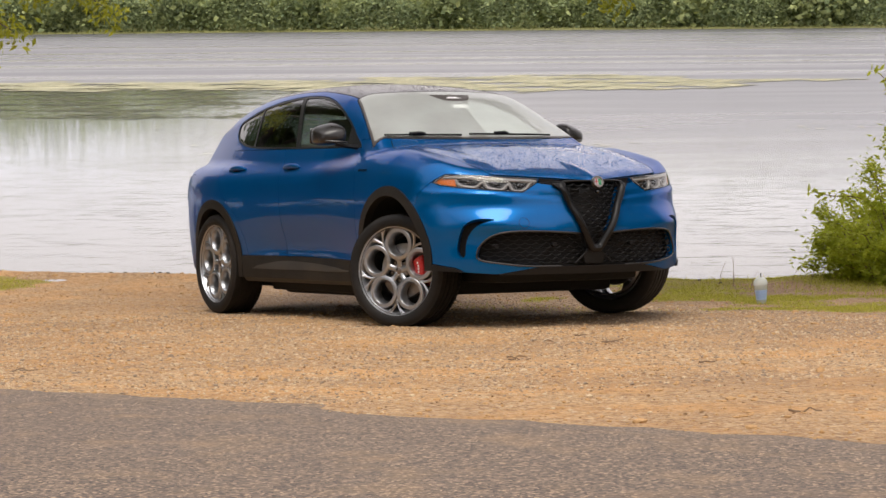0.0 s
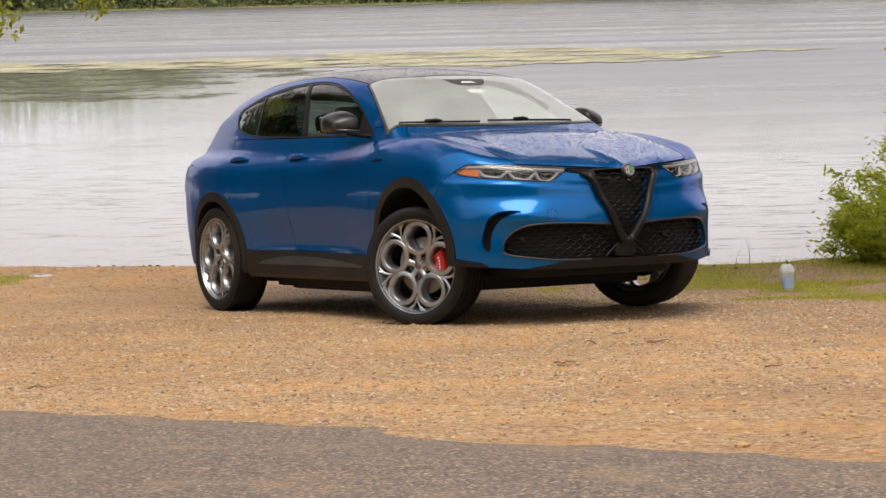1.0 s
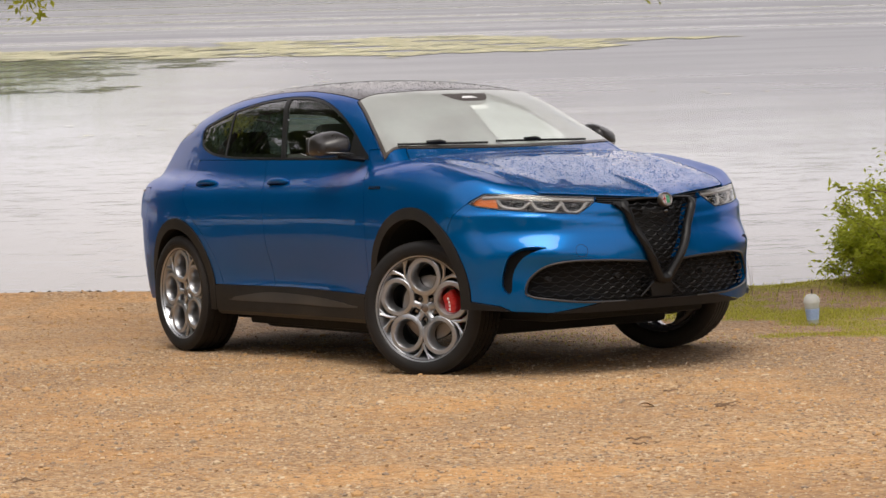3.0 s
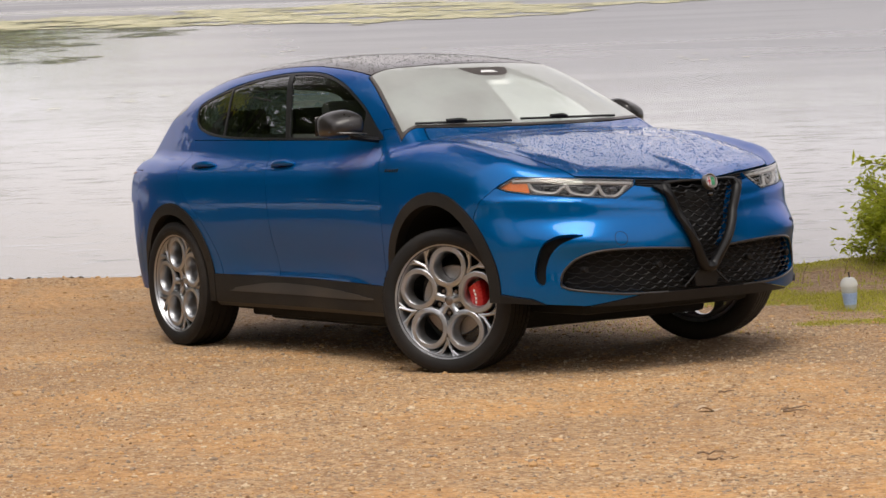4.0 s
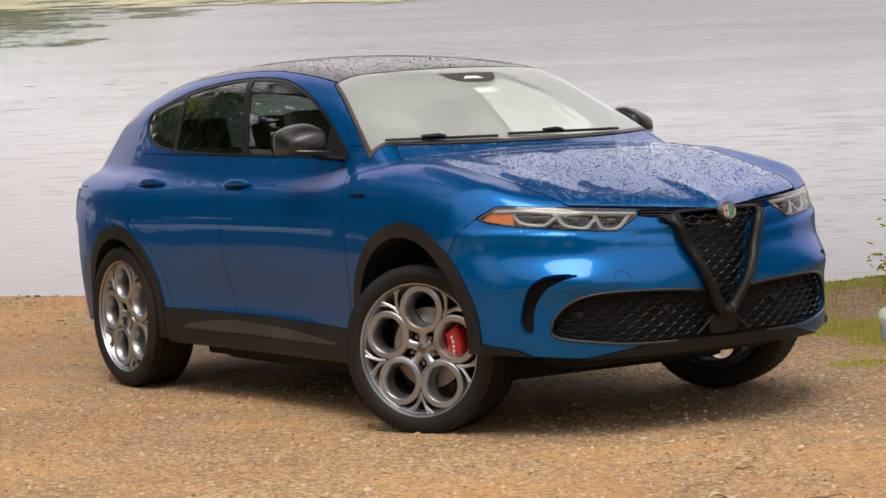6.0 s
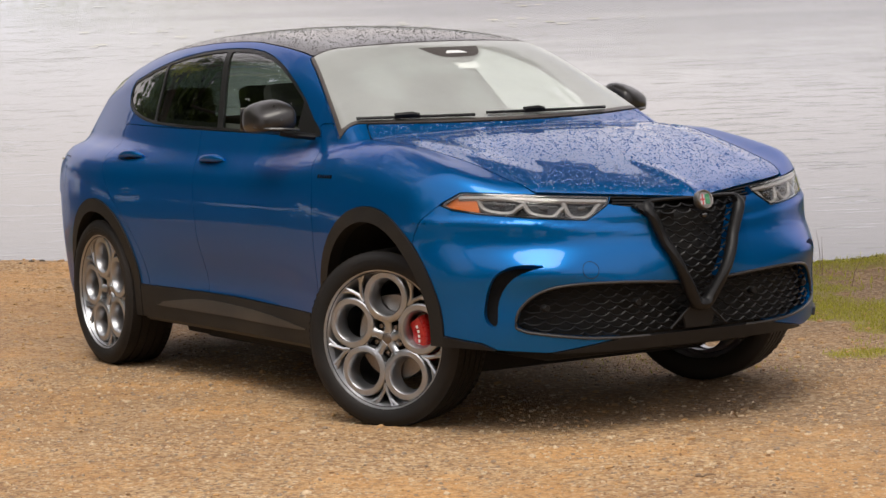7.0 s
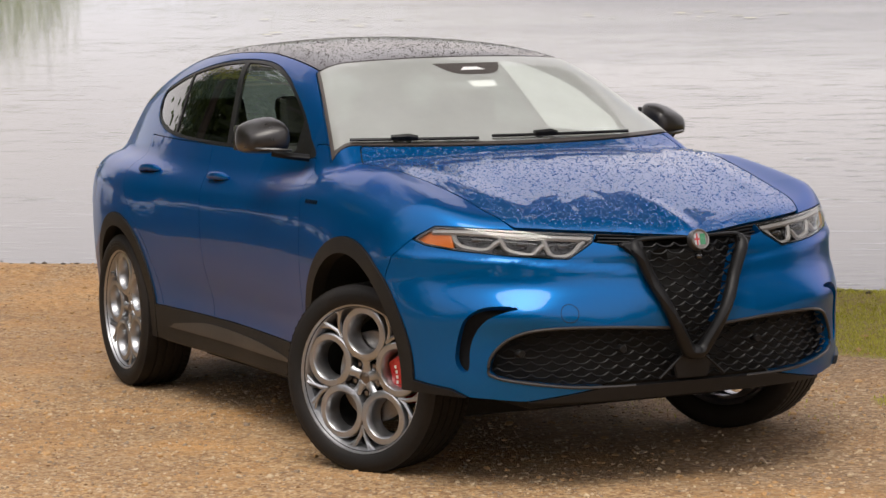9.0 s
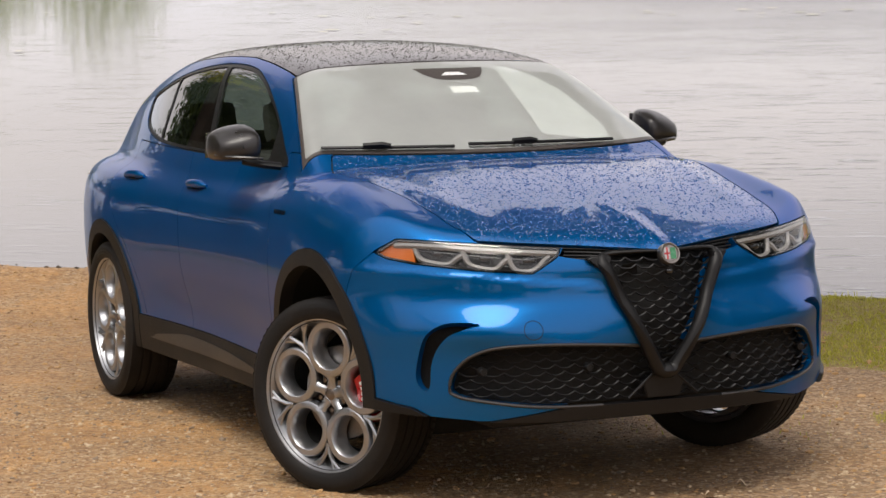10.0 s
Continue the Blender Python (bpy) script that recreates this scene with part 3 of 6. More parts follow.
def sheet_mesh(name, mesh, material, hem=.014, lift=0.0, field=None):
    """Mesh data of a body panel: a smooth sheet that follows the body, with its rim turned inwards."""
    V, F = mesh
    N = field_normals(V, field)
    V = V + N * lift
    edges = {}
    for f in F:
        for n, i in enumerate(f):
            j = f[(n + 1) % len(f)]
            edges[(i, j)] = edges.get((i, j), 0) + 1
    rim = [(i, j) for i, j in edges if (j, i) not in edges and not (abs(V[i][1]) < 2e-3 and abs(V[j][1]) < 2e-3)]
    verts, faces, norms = V.tolist(), [tuple(f) for f in F], N.tolist()
    if hem:
        nrm, at = {}, {}
        for i, j in rim:
            out = np.cross(V[j] - V[i], N[i])
            out /= max(np.linalg.norm(out), 1e-9)
            for k in (i, j):
                nrm[k] = nrm.get(k, 0) + out
        for k, o in nrm.items():
            at[k] = len(verts)
            o = o / max(np.linalg.norm(o), 1e-9)
            verts += [(V[k] - N[k] * .0005).tolist(), (V[k] - N[k] * hem).tolist()]
            norms += [o.tolist(), o.tolist()]
        for i, j in rim:
            faces.append((j and at[j], at[i], at[i] + 1, at[j] + 1))
    me = bpy.data.meshes.new(name)
    me.from_pydata(verts, [], faces)
    me.polygons.foreach_set("use_smooth", [True] * len(me.polygons))
    me.normals_split_custom_set_from_vertices(norms)
    me.materials.append(material)
    return me


def sheet(name, mesh, material, parent, label="", hem=.014, lift=0.0):
    ob = new(name, sheet_mesh(name, mesh, material, hem, lift))
    ob.parent = parent
    return tagged(ob, label)


def part(name, bm, material, parent, label="", smooth=40):
    """One mesh object under a thing or a part."""
    me = bpy.data.meshes.new(name)
    bmesh.ops.recalc_face_normals(bm, faces=bm.faces)
    for f in bm.faces:
        f.smooth = smooth > 0
    if smooth:
        for e in bm.edges:
            if len(e.link_faces) == 2 and e.calc_face_angle(0) > radians(smooth):
                e.smooth = False
    bm.to_mesh(me)
    bm.free()
    for m in material if isinstance(material, (list, tuple)) else [material]:
        me.materials.append(m)
    ob = new(name, me)
    ob.parent = parent
    return tagged(ob, label)


def add(bm, verts, faces):
    vs = [bm.verts.new(v) for v in verts]
    for f in faces:
        try:
            bm.faces.new([vs[i] for i in f])
        except ValueError:
            pass
    return vs


def box(bm, lo, hi, bevel=0.0, m=None):
    """A box from corner to corner, its edges rounded."""
    t = bmesh.new()
    bmesh.ops.create_cube(t, size=1)
    for v in t.verts:
        v.co = Vector([lo[i] + (hi[i] - lo[i]) * (v.co[i] + .5) for i in range(3)])
    if bevel:
        bmesh.ops.bevel(t, geom=list(t.edges), offset=bevel, segments=2, profile=.6, affect="EDGES")
    if m:
        t.transform(m)
    paste(bm, t)


def paste(bm, t):
    at = {v: bm.verts.new(v.co) for v in t.verts}
    for f in t.faces:
        try:
            bm.faces.new([at[v] for v in f.verts])
        except ValueError:
            pass
    t.free()


def tube(bm, line, radius, sides=8, closed=False, flat=1.0, up=(0, 0, 1)):
    """A rod along a line; radius may be a list; flat squeezes it along up."""
    p = np.array(line, float)
    n = len(p)
    r = np.broadcast_to(radius, n)
    rings = []
    for i in range(n):
        a, b = (p[i - 1], p[(i + 1) % n]) if closed else (p[max(i - 1, 0)], p[min(i + 1, n - 1)])
        t = (b - a) / max(np.linalg.norm(b - a), 1e-9)
        s = np.cross(t, up)
        if np.linalg.norm(s) < 1e-3:
            s = np.cross(t, (0, 1, .01))
        s /= np.linalg.norm(s)
        u = np.cross(s, t)
        rings.append([bm.verts.new(p[i] + r[i] * (math.cos(k * 2 * math.pi / sides) * s + flat * math.sin(k * 2 * math.pi / sides) * u)) for k in range(sides)])
    for i in range(n if closed else n - 1):
        a, b = rings[i], rings[(i + 1) % n]
        for k in range(sides):
            bm.faces.new((a[k], a[(k + 1) % sides], b[(k + 1) % sides], b[k]))
    if not closed:
        bm.faces.new(rings[0][::-1])
        bm.faces.new(rings[-1])


def lathe(bm, profile, sides=48, closed=False):
    """A profile of (radius, height) turned about the y axis."""
    rings = []
    for r, h in profile:
        rings.append([bm.verts.new((r * math.cos(a), h, r * math.sin(a))) for a in (2 * math.pi * k / sides for k in range(sides))])
    for i in range(len(rings) if closed else len(rings) - 1):
        a, b = rings[i], rings[(i + 1) % len(rings)]
        for k in range(sides):
            bm.faces.new((a[k], a[(k + 1) % sides], b[(k + 1) % sides], b[k]))
    return rings


def blob(bm, centre, size, detail=2, rough=0.0, seed=0, m=None):
    """A rounded lump."""
    t = bmesh.new()
    bmesh.ops.create_icosphere(t, subdivisions=detail, radius=1)
    for v in t.verts:
        k = 1 + rough * noise.noise(v.co * 1.7 + Vector((seed * 3.1, seed, 0)))
        v.co = Vector([v.co[i] * size[i] * k for i in range(3)])
    if m:
        t.transform(m)
    for v in t.verts:
        v.co += Vector(centre)
    paste(bm, t)

# ---- the car ----
car = tagged(new("car"), "metallic blue SUV beaded with rain, parked on gravel", "car")
car.matrix_world = TILT

FRONT_ARCH, REAR_ARCH = (1.338, .405, .392, .452), (-1.32, .372, .362, .424)   # x, z, opening, outer edge of the trim
HEADLIGHT = [(-.852, .874), (-.79, .918), (-.735, .915), (-.571, .903), (-.322, .884), (-.342, .855), (-.43, .803), (-.601, .817), (-.758, .837), (-.824, .853)]
LOW_GRILLE = [(-.694, .43), (-.68, .488), (-.625, .547), (-.534, .572), (-.333, .571), (-.1, .556), (.02, .55), (.02, .366), (-.223, .364), (-.443, .369), (-.627, .394), (-.68, .41)]
SHIELD = [(.02, .858), (-.12, .858), (-.205, .85), (-.215, .815), (-.16, .7), (-.09, .57), (-.03, .475), (.02, .462)]
SLOT = cat_loop([(-.60, .646), (-.66, .652), (-.715, .643), (-.757, .605), (-.772, .53), (-.777, .46), (-.763, .425), (-.744, .432), (-.740, .5), (-.727, .56), (-.702, .606), (-.652, .633)], 4)
WINDOWS = cat_loop([(-1.51, 1.325), (-1.46, 1.24), (-1.33, 1.19), (-1.10, 1.155), (-.80, 1.137), (-.25, 1.123), (.35, 1.113), (.66, 1.108), (.56, 1.18), (.40, 1.28), (.16, 1.39), (-.13, 1.462), (-.45, 1.482), (-.79, 1.467), (-1.1, 1.428), (-1.37, 1.372)], 4)


def crossed(zs, line):
    """x along a line of (z, x) knots."""
    return sp(zs, sorted(line))


def cut_car():
    """The half body (right side), cut into its panels."""
    h = .0165
    whole = skin(body_field, (-2.42, -1.02, .12), (2.36, 3 * h, 1.66), h)
    m = (whole[0], [tuple(f) for f in whole[1].tolist()])
    m = split(m, lambda x, y, z: -y)[0]
    out = {}

    def take(name, mesh, fn, gap=.004):
        out[name], rest = gap_split(mesh, fn, gap)
        return rest

    # underside
    m = split(m, lambda x, y, z: z - np.where(x > 1.5, .318 + .028 * np.clip((-y - .55) / .3, 0, 1), np.where(x < -1.6, .30, .262)))[0]
    # wheel openings
    for cx, cz, r, _ in (FRONT_ARCH, REAR_ARCH):
        m = split(m, lambda x, y, z: np.maximum(np.hypot(x - cx, z - cz) - r, np.where((y > -.5) | (z > 1), 1, -1)))[0]
    # windscreen, roof, back window
    edge = lambda x: .578 + (x - .28) * .318
    top = lambda y: .39 - .3 * y * y
    base = lambda y: 1.062 - .38 * y * y
    m = take("windscreen", m, lambda x, y, z: np.minimum(np.minimum(x - top(y), base(y) - x), np.minimum(edge(x) + y, (z - 1.0))), .006)
    m = take("roof_panel", m, lambda x, y, z: np.minimum(np.minimum(top(y) - x, x + 1.62), np.minimum(.568 + y - .045 * np.clip((.3 - x) / .6, 0, 1) - .06 * np.clip(-x - .9, 0, 1), z - 1.2)), .006)
    m = take("rear_window", m, lambda x, y, z: np.minimum(np.minimum(-1.72 - x, .56 + y), np.minimum(z - 1.1, 1.5 - z)))
    # side windows: surround, then the panes within it
    m = take("surround", m, lambda x, y, z: np.where(y > -.4, -1, inside(x, z, WINDOWS)), .003)
    s = out["surround"]
    bar_b = lambda x, z: (x - (-.245 - .66 * (z - 1.12)))
    bar_c = lambda x, z: (x - (-1.0 - .42 * (z - 1.157)))
    bar_a = lambda x, z: (x - (.47 - .25 * (z - 1.12)))
    core = lambda x, y, z: inside(x, z, WINDOWS) - .013
    out["front_pane"], s1 = split(s, lambda x, y, z: np.minimum(core(x, y, z), np.minimum(bar_b(x, z) - .024, -bar_a(x, z) - .008)))
    out["rear_pane"], s1 = split(s1, lambda x, y, z: np.minimum(core(x, y, z), np.minimum(-bar_b(x, z) - .024, bar_c(x, z) - .01)))
    out["quarter_pane"], s1 = split(s1, lambda x, y, z: np.minimum(core(x, y, z), -bar_c(x, z) - .01))
    out["surround"] = s1
    # lamps and openings of the nose
    ahead = lambda x: np.where(x < 1.5, -1, 1)
    m = take("headlight", m, lambda x, y, z: np.minimum(ahead(x), inside(y, z, HEADLIGHT)))
    strip = [(-.318, .884), (-.338, .856), (-.20, .832), (.02, .832), (.02, .868), (-.15, .874)]
    m = split(m, lambda x, y, z: np.maximum(-ahead(x), -inside(y, z, strip)))[0]
    m = split(m, lambda x, y, z: np.maximum(-ahead(x), -inside(y, z, [(a * .96 + .001, b) for a, b in SHIELD])))[0]
    m = split(m, lambda x, y, z: np.maximum(-ahead(x), -inside(y, z, LOW_GRILLE)))[0]
    m = split(m, lambda x, y, z: np.maximum(-ahead(x), -inside(y, z, SLOT)))[0]
    # bonnet
    side = lambda x: sp(x, [(.9, .66), (1.0, .695), (1.11, .703), (1.317, .675), (1.528, .645), (1.749, .622), (1.902, .609), (2.0, .58), (2.2, .5)])
    m = take("hood", m, lambda x, y, z: np.minimum(np.minimum(side(x) + y, z - (.866 + .0765 * -y)), x - (1.068 - .38 * y * y)), .006)
    # strip below the bonnet edge, later coloured black as the shade of the gap
    m = take("hood_gap_shade", m, lambda x, y, z: np.minimum(np.minimum(x - 1.85, np.minimum(.60, side(x)) + y), z - np.maximum(.862 + .064 * -y, .858 + .078 * -y)), .001)
    m = take("cowl", m, lambda x, y, z: np.minimum(np.minimum(.655 + y, x - .6), np.minimum(1.13 - x, z - 1.05)), .003)
    # plastic trim: arches, sill, lip
    for name, (cx, cz, _, r) in (("front_arch_trim", FRONT_ARCH), ("rear_arch_trim", REAR_ARCH)):
        m = take(name, m, lambda x, y, z: np.minimum(r - np.hypot(x - cx, z - cz), np.where(y > -.5, -1, 1)), .003)
    m = take("sill", m, lambda x, y, z: np.minimum(np.minimum(.411 - .02 * np.clip(x, 0, 1) - z, 1.4 - x), x + 1.4), .003)
    m = take("corner_lip", m, lambda x, y, z: np.minimum(x - 1.6, .398 - .17 * (x - 1.72) + .48 * np.minimum(-.785 - y, 0) - z), .003)
    m = take("front_lip", m, lambda x, y, z: np.minimum(np.minimum(x - 1.6, .372 - .05 * np.clip((-y - .30) / .28, 0, 1) - z), .62 + y), .003)
    # shut lines
    seam = lambda z: crossed(z, [(.3, 1.69), (.6, 1.66), (.79, 1.684), (.872, 1.764), (.95, 1.84)])
    m = take("front_bumper", m, lambda x, y, z: np.minimum(x - seam(z), np.where(y < -.60, .873, 1.1) - z))
    front = lambda z: crossed(z, [(.38, .83), (.6, .862), (.8, .855), (.957, .812), (1.085, .70), (1.2, .60)])
    mid = lambda z: crossed(z, [(.38, -.236), (.6, -.255), (.8, -.28), (.914, -.31), (1.069, -.40), (1.2, -.46)])
    back = lambda z: crossed(z, [(.38, -.80), (.55, -.86), (.7, -.985), (.833, -1.154), (.95, -1.27), (1.08, -1.36), (1.2, -1.42)])
    belt = lambda x, z: (1.118 - .015 * x) - z
    m = take("fender", m, lambda x, y, z: np.minimum(np.minimum(x - front(z), 1.16 - z), x - .62))
    m = take("front_door", m, lambda x, y, z: np.minimum(np.minimum(x - mid(z), belt(x, z)), x + 1))
    m = take("rear_door", m, lambda x, y, z: np.minimum(np.minimum(x - back(z), belt(x, z)), x + 1.6))
    m = take("tail", m, lambda x, y, z: np.minimum(-x - 1.93 + .12 * (-y), .98 - z))
    out["body_side"] = m
    return out


P = cut_car()
glass_parts = []


def pair(name, mesh, material, label="", hem=.014, lift=0.0, parent=None):
    """A right panel and its mirror image on the left."""
    return [sheet(name, q, material, parent or car, label, hem, lift) for q in (mesh, mirror(mesh))]


hood = sheet("hood", both(P["hood"]), PAINT_WET, car, "blue bonnet beaded with rain")
pair("hood_gap_shade", P["hood_gap_shade"], DARK, "black strip standing in for the shaded gap along the edge", lift=-.006, parent=hood)
roof = sheet("roof_panel", both(P["roof_panel"]), ROOF_BLACK, car, "black roof beaded with rain")
pane, band = split(P["windscreen"], lambda x, y, z: np.minimum(np.minimum(x - (.402 - .3 * y * y), (1.038 - .38 * y * y) - x), (.578 + (x - .28) * .318) + y - .016))


def beads(name, mesh, n, material, parent, keep, label):
    """Low domes of water standing on a panel."""
    V, F = mesh
    tri = np.array([t for f in F for t in ((f[0], f[i], f[i + 1]) for i in range(1, len(f) - 1))])
    A, B, C = V[tri[:, 0]], V[tri[:, 1]], V[tri[:, 2]]
    area = np.linalg.norm(np.cross(B - A, C - A), axis=1)
    pick = DROP.choice(len(tri), n, p=area / area.sum())
    u, v = DROP.uniform(0, 1, (2, n, 1))
    u, v = np.where(u + v > 1, 1 - u, u), np.where(u + v > 1, 1 - v, v)
    p = A[pick] + u * (B - A)[pick] + v * (C - A)[pick]
    p = p[keep(p) > DROP.uniform(0, 1, len(p))]
    N = field_normals(p)
    s = np.cross(N, (0, 1, 0))
    s /= np.linalg.norm(s, axis=1)[:, None]
    t = np.cross(N, s)
    r = np.minimum(.0014 + DROP.gamma(1.7, .0009, len(p)), .0055)[:, None]
    rows = [p + N * r * .46]
    for rad, up in ((.62, .36), (1.0, -.04)):
        for k in range(7):
            a = 2 * math.pi * k / 7
            rows.append(p + r * (rad * (math.cos(a) * s + math.sin(a) * t) + up * N))
    verts = np.stack(rows, 1)
    ring = np.array([(0, 1 + k, 1 + (k + 1) % 7) for k in range(7)] + [q for k in range(7) for q in ((1 + k, 8 + k, 8 + (k + 1) % 7), (1 + k, 8 + (k + 1) % 7, 1 + (k + 1) % 7))])
    faces = ring[None] + (np.arange(len(p)) * 15)[:, None, None]
    me = bpy.data.meshes.new(name)
    me.from_pydata(verts.reshape(-1, 3).tolist(), [], faces.reshape(-1, 3).tolist())
    me.polygons.foreach_set("use_smooth", [True] * len(me.polygons))
    me.materials.append(material)
    ob = new(name, me)
    ob.parent = parent
    return tagged(ob, label, kind="stuff")


DROP = np.random.default_rng(21)
beads("rain_water", both(P["hood"]), 4600, BEAD_BLUE, hood, lambda p: np.clip(1.25 - .45 * (p[:, 0] - 1.1), .25, 1), "beads of rain standing on blue lacquer")
beads("rain_water", both(P["roof_panel"]), 5200, BEAD_BLACK, roof, lambda p: np.ones(len(p)), "beads of rain standing on black roof")
screen = sheet("windscreen", both(pane), SCREEN, car, "misted windscreen", hem=.006)
sheet("screen_border", both(band), SCREEN_BAND, screen, "misted dark border", hem=.006)
back_pane = sheet("rear_window", both(P["rear_window"]), PRIVACY, car, hem=.006)
sheet("cowl", both(P["cowl"]), SATIN_BLACK, car, lift=-.012)
bumper = sheet("front_bumper", both(P["front_bumper"]), PAINT, car, hem=.035)
sheet("tail_panel", both(P["tail"]), PAINT, car)
fenders = pair("fender", P["fender"], PAINT)
front_doors = pair("front_door", P["front_door"], PAINT)
rear_doors = pair("rear_door", P["rear_door"], PAINT)
pair("body_side", P["body_side"], PAINT)
INSERT = cat_loop([(-.76, .328), (-.5, .362), (-.23, .379), (.2, .368), (.5, .348), (.72, .325), (.45, .318), (0, .322), (-.4, .322)], 4)
insert, rest = split(P["sill"], lambda x, y, z: inside(x, z, INSERT))
for s_, i_ in zip(pair("sill", rest, CLADDING, "dusty black plastic sill", lift=.006), (insert, mirror(insert))):
    sheet("sill_insert", i_, SILL_GREY, s_, "dusty grey raised inlay", hem=.01, lift=.010)
pair("arch_trim", P["front_arch_trim"], CLADDING, lift=.008, hem=.05)
pair("arch_trim", P["rear_arch_trim"], CLADDING, lift=.008, hem=.05)
pair("corner_lip", P["corner_lip"], SATIN_BLACK, lift=.012, hem=.03, parent=bumper)
sheet("front_lip", both(P["front_lip"]), SATIN_BLACK, bumper, lift=.006, hem=.03)
pair("window_surround", P["surround"], SATIN_BLACK, lift=-.002)
for k in ("front_pane", "rear_pane", "quarter_pane"):
    for q, d in zip((P[k], mirror(P[k])), {"front_pane": front_doors, "rear_pane": rear_doors}.get(k, (car, car))):
        glass_parts.append(sheet("quarter_pane" if d is car else "door_pane", q, SIDE_GLASS if k == "front_pane" else PRIVACY, d, "tinted pane", hem=.004, lift=-.006))
glass_parts += [screen, back_pane]


# ---- inner shell, wheel housings and floor ----
def inner_field(x, y, z):
    return body_field(x, y, z) + .03


def make_shell():
    h = .033
    w = skin(inner_field, (-2.42, -1.02, .12), (2.36, 3 * h, 1.66), h)
    m = (w[0], [tuple(f) for f in w[1].tolist()])
    m = split(m, lambda x, y, z: -y)[0]
    for cx, cz, r, _ in (FRONT_ARCH, REAR_ARCH):
        m = split(m, lambda x, y, z: np.maximum(np.hypot(x - cx, z - cz) - r - .01, np.where((y > -.5) | (z > 1), 1, -1)))[0]
    m = split(m, lambda x, y, z: np.maximum(-(inside(x, z, WINDOWS) - .03), np.where(y > -.4, 1, -1)))[0]
    m = split(m, lambda x, y, z: z - np.where(x > 1.5, .36, np.where(x < -1.6, .32, .2)))[0]
    edge = lambda x: .578 + (x - .28) * .318
    m = split(m, lambda x, y, z: -np.minimum(np.minimum(x - (.37 - .3 * y * y), (1.05 - .38 * y * y) - x), np.minimum(edge(x) + y - .03, (z - 1.0))))[0]
    m = split(m, lambda x, y, z: -np.minimum(np.minimum(-1.72 - x, .53 + y), np.minimum(z - 1.13, 1.5 - z)))[0]
    # black backing sheet added in the nose; its colour gives the openings their shade
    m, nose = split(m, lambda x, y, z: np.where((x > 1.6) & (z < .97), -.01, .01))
    sheet("nose_dark_backing", both(nose), DARK, car, hem=0, lift=-.035)
    me = sheet_mesh("inner_shell", both(m), LINER, 0, 0, inner_field)
    ob = new("inner_shell", me)
    ob.parent = car


make_shell()


def wheel_housing(cx, cz, r, side):
    bm = bmesh.new()
    arcs = []
    for k in range(25):
        a = radians(-25 + 230 * k / 24)
        arcs.append([(cx + r * math.cos(a), side * y, max(cz + r * math.sin(a), .36 if math.cos(a) > 0 else .27)) for y in (.885, .55)])
    vs = [[bm.verts.new(p) for p in row] for row in arcs]
    for a, b in zip(vs, vs[1:]):
        bm.faces.new((a[0], a[1], b[1], b[0]))
    bm.faces.new([row[1] for row in vs])
    part("wheel_housing", bm, DARK, car)


for side in (-1, 1):
    wheel_housing(FRONT_ARCH[0], FRONT_ARCH[1], FRONT_ARCH[2] + .012, side)
    wheel_housing(REAR_ARCH[0], REAR_ARCH[1], REAR_ARCH[2] + .012, side)

bm = bmesh.new()
box(bm, (-2.0, -.58, .185), (1.5, .58, .33), .03)
box(bm, (-.86, -.80, .262), (.86, .80, .33), .02)
box(bm, (-.9, -.66, .17), (.9, .66, .3), .02)
part("floor_pan", bm, DARK, car)
bm = bmesh.new()
box(bm, (-.78, -.62, .150), (.45, .62, .26), .03)
part("battery_case", bm, DARK, car)
bm = bmesh.new()
box(bm, (.8, -.50, .262), (1.92, .50, .36), .03)
part("engine_undertray", bm, DARK, car)
bm = bmesh.new()
tube(bm, [(-1.318, -.7, .32), (-1.318, 0, .3), (-1.318, .7, .32)], .035)
part("rear_axle", bm, DARK, car)
bm = bmesh.new()
tube(bm, [(1.318, -.7, .32), (1.318, 0, .28), (1.318, .7, .32)], .03)
part("front_axle", bm, DARK, car)


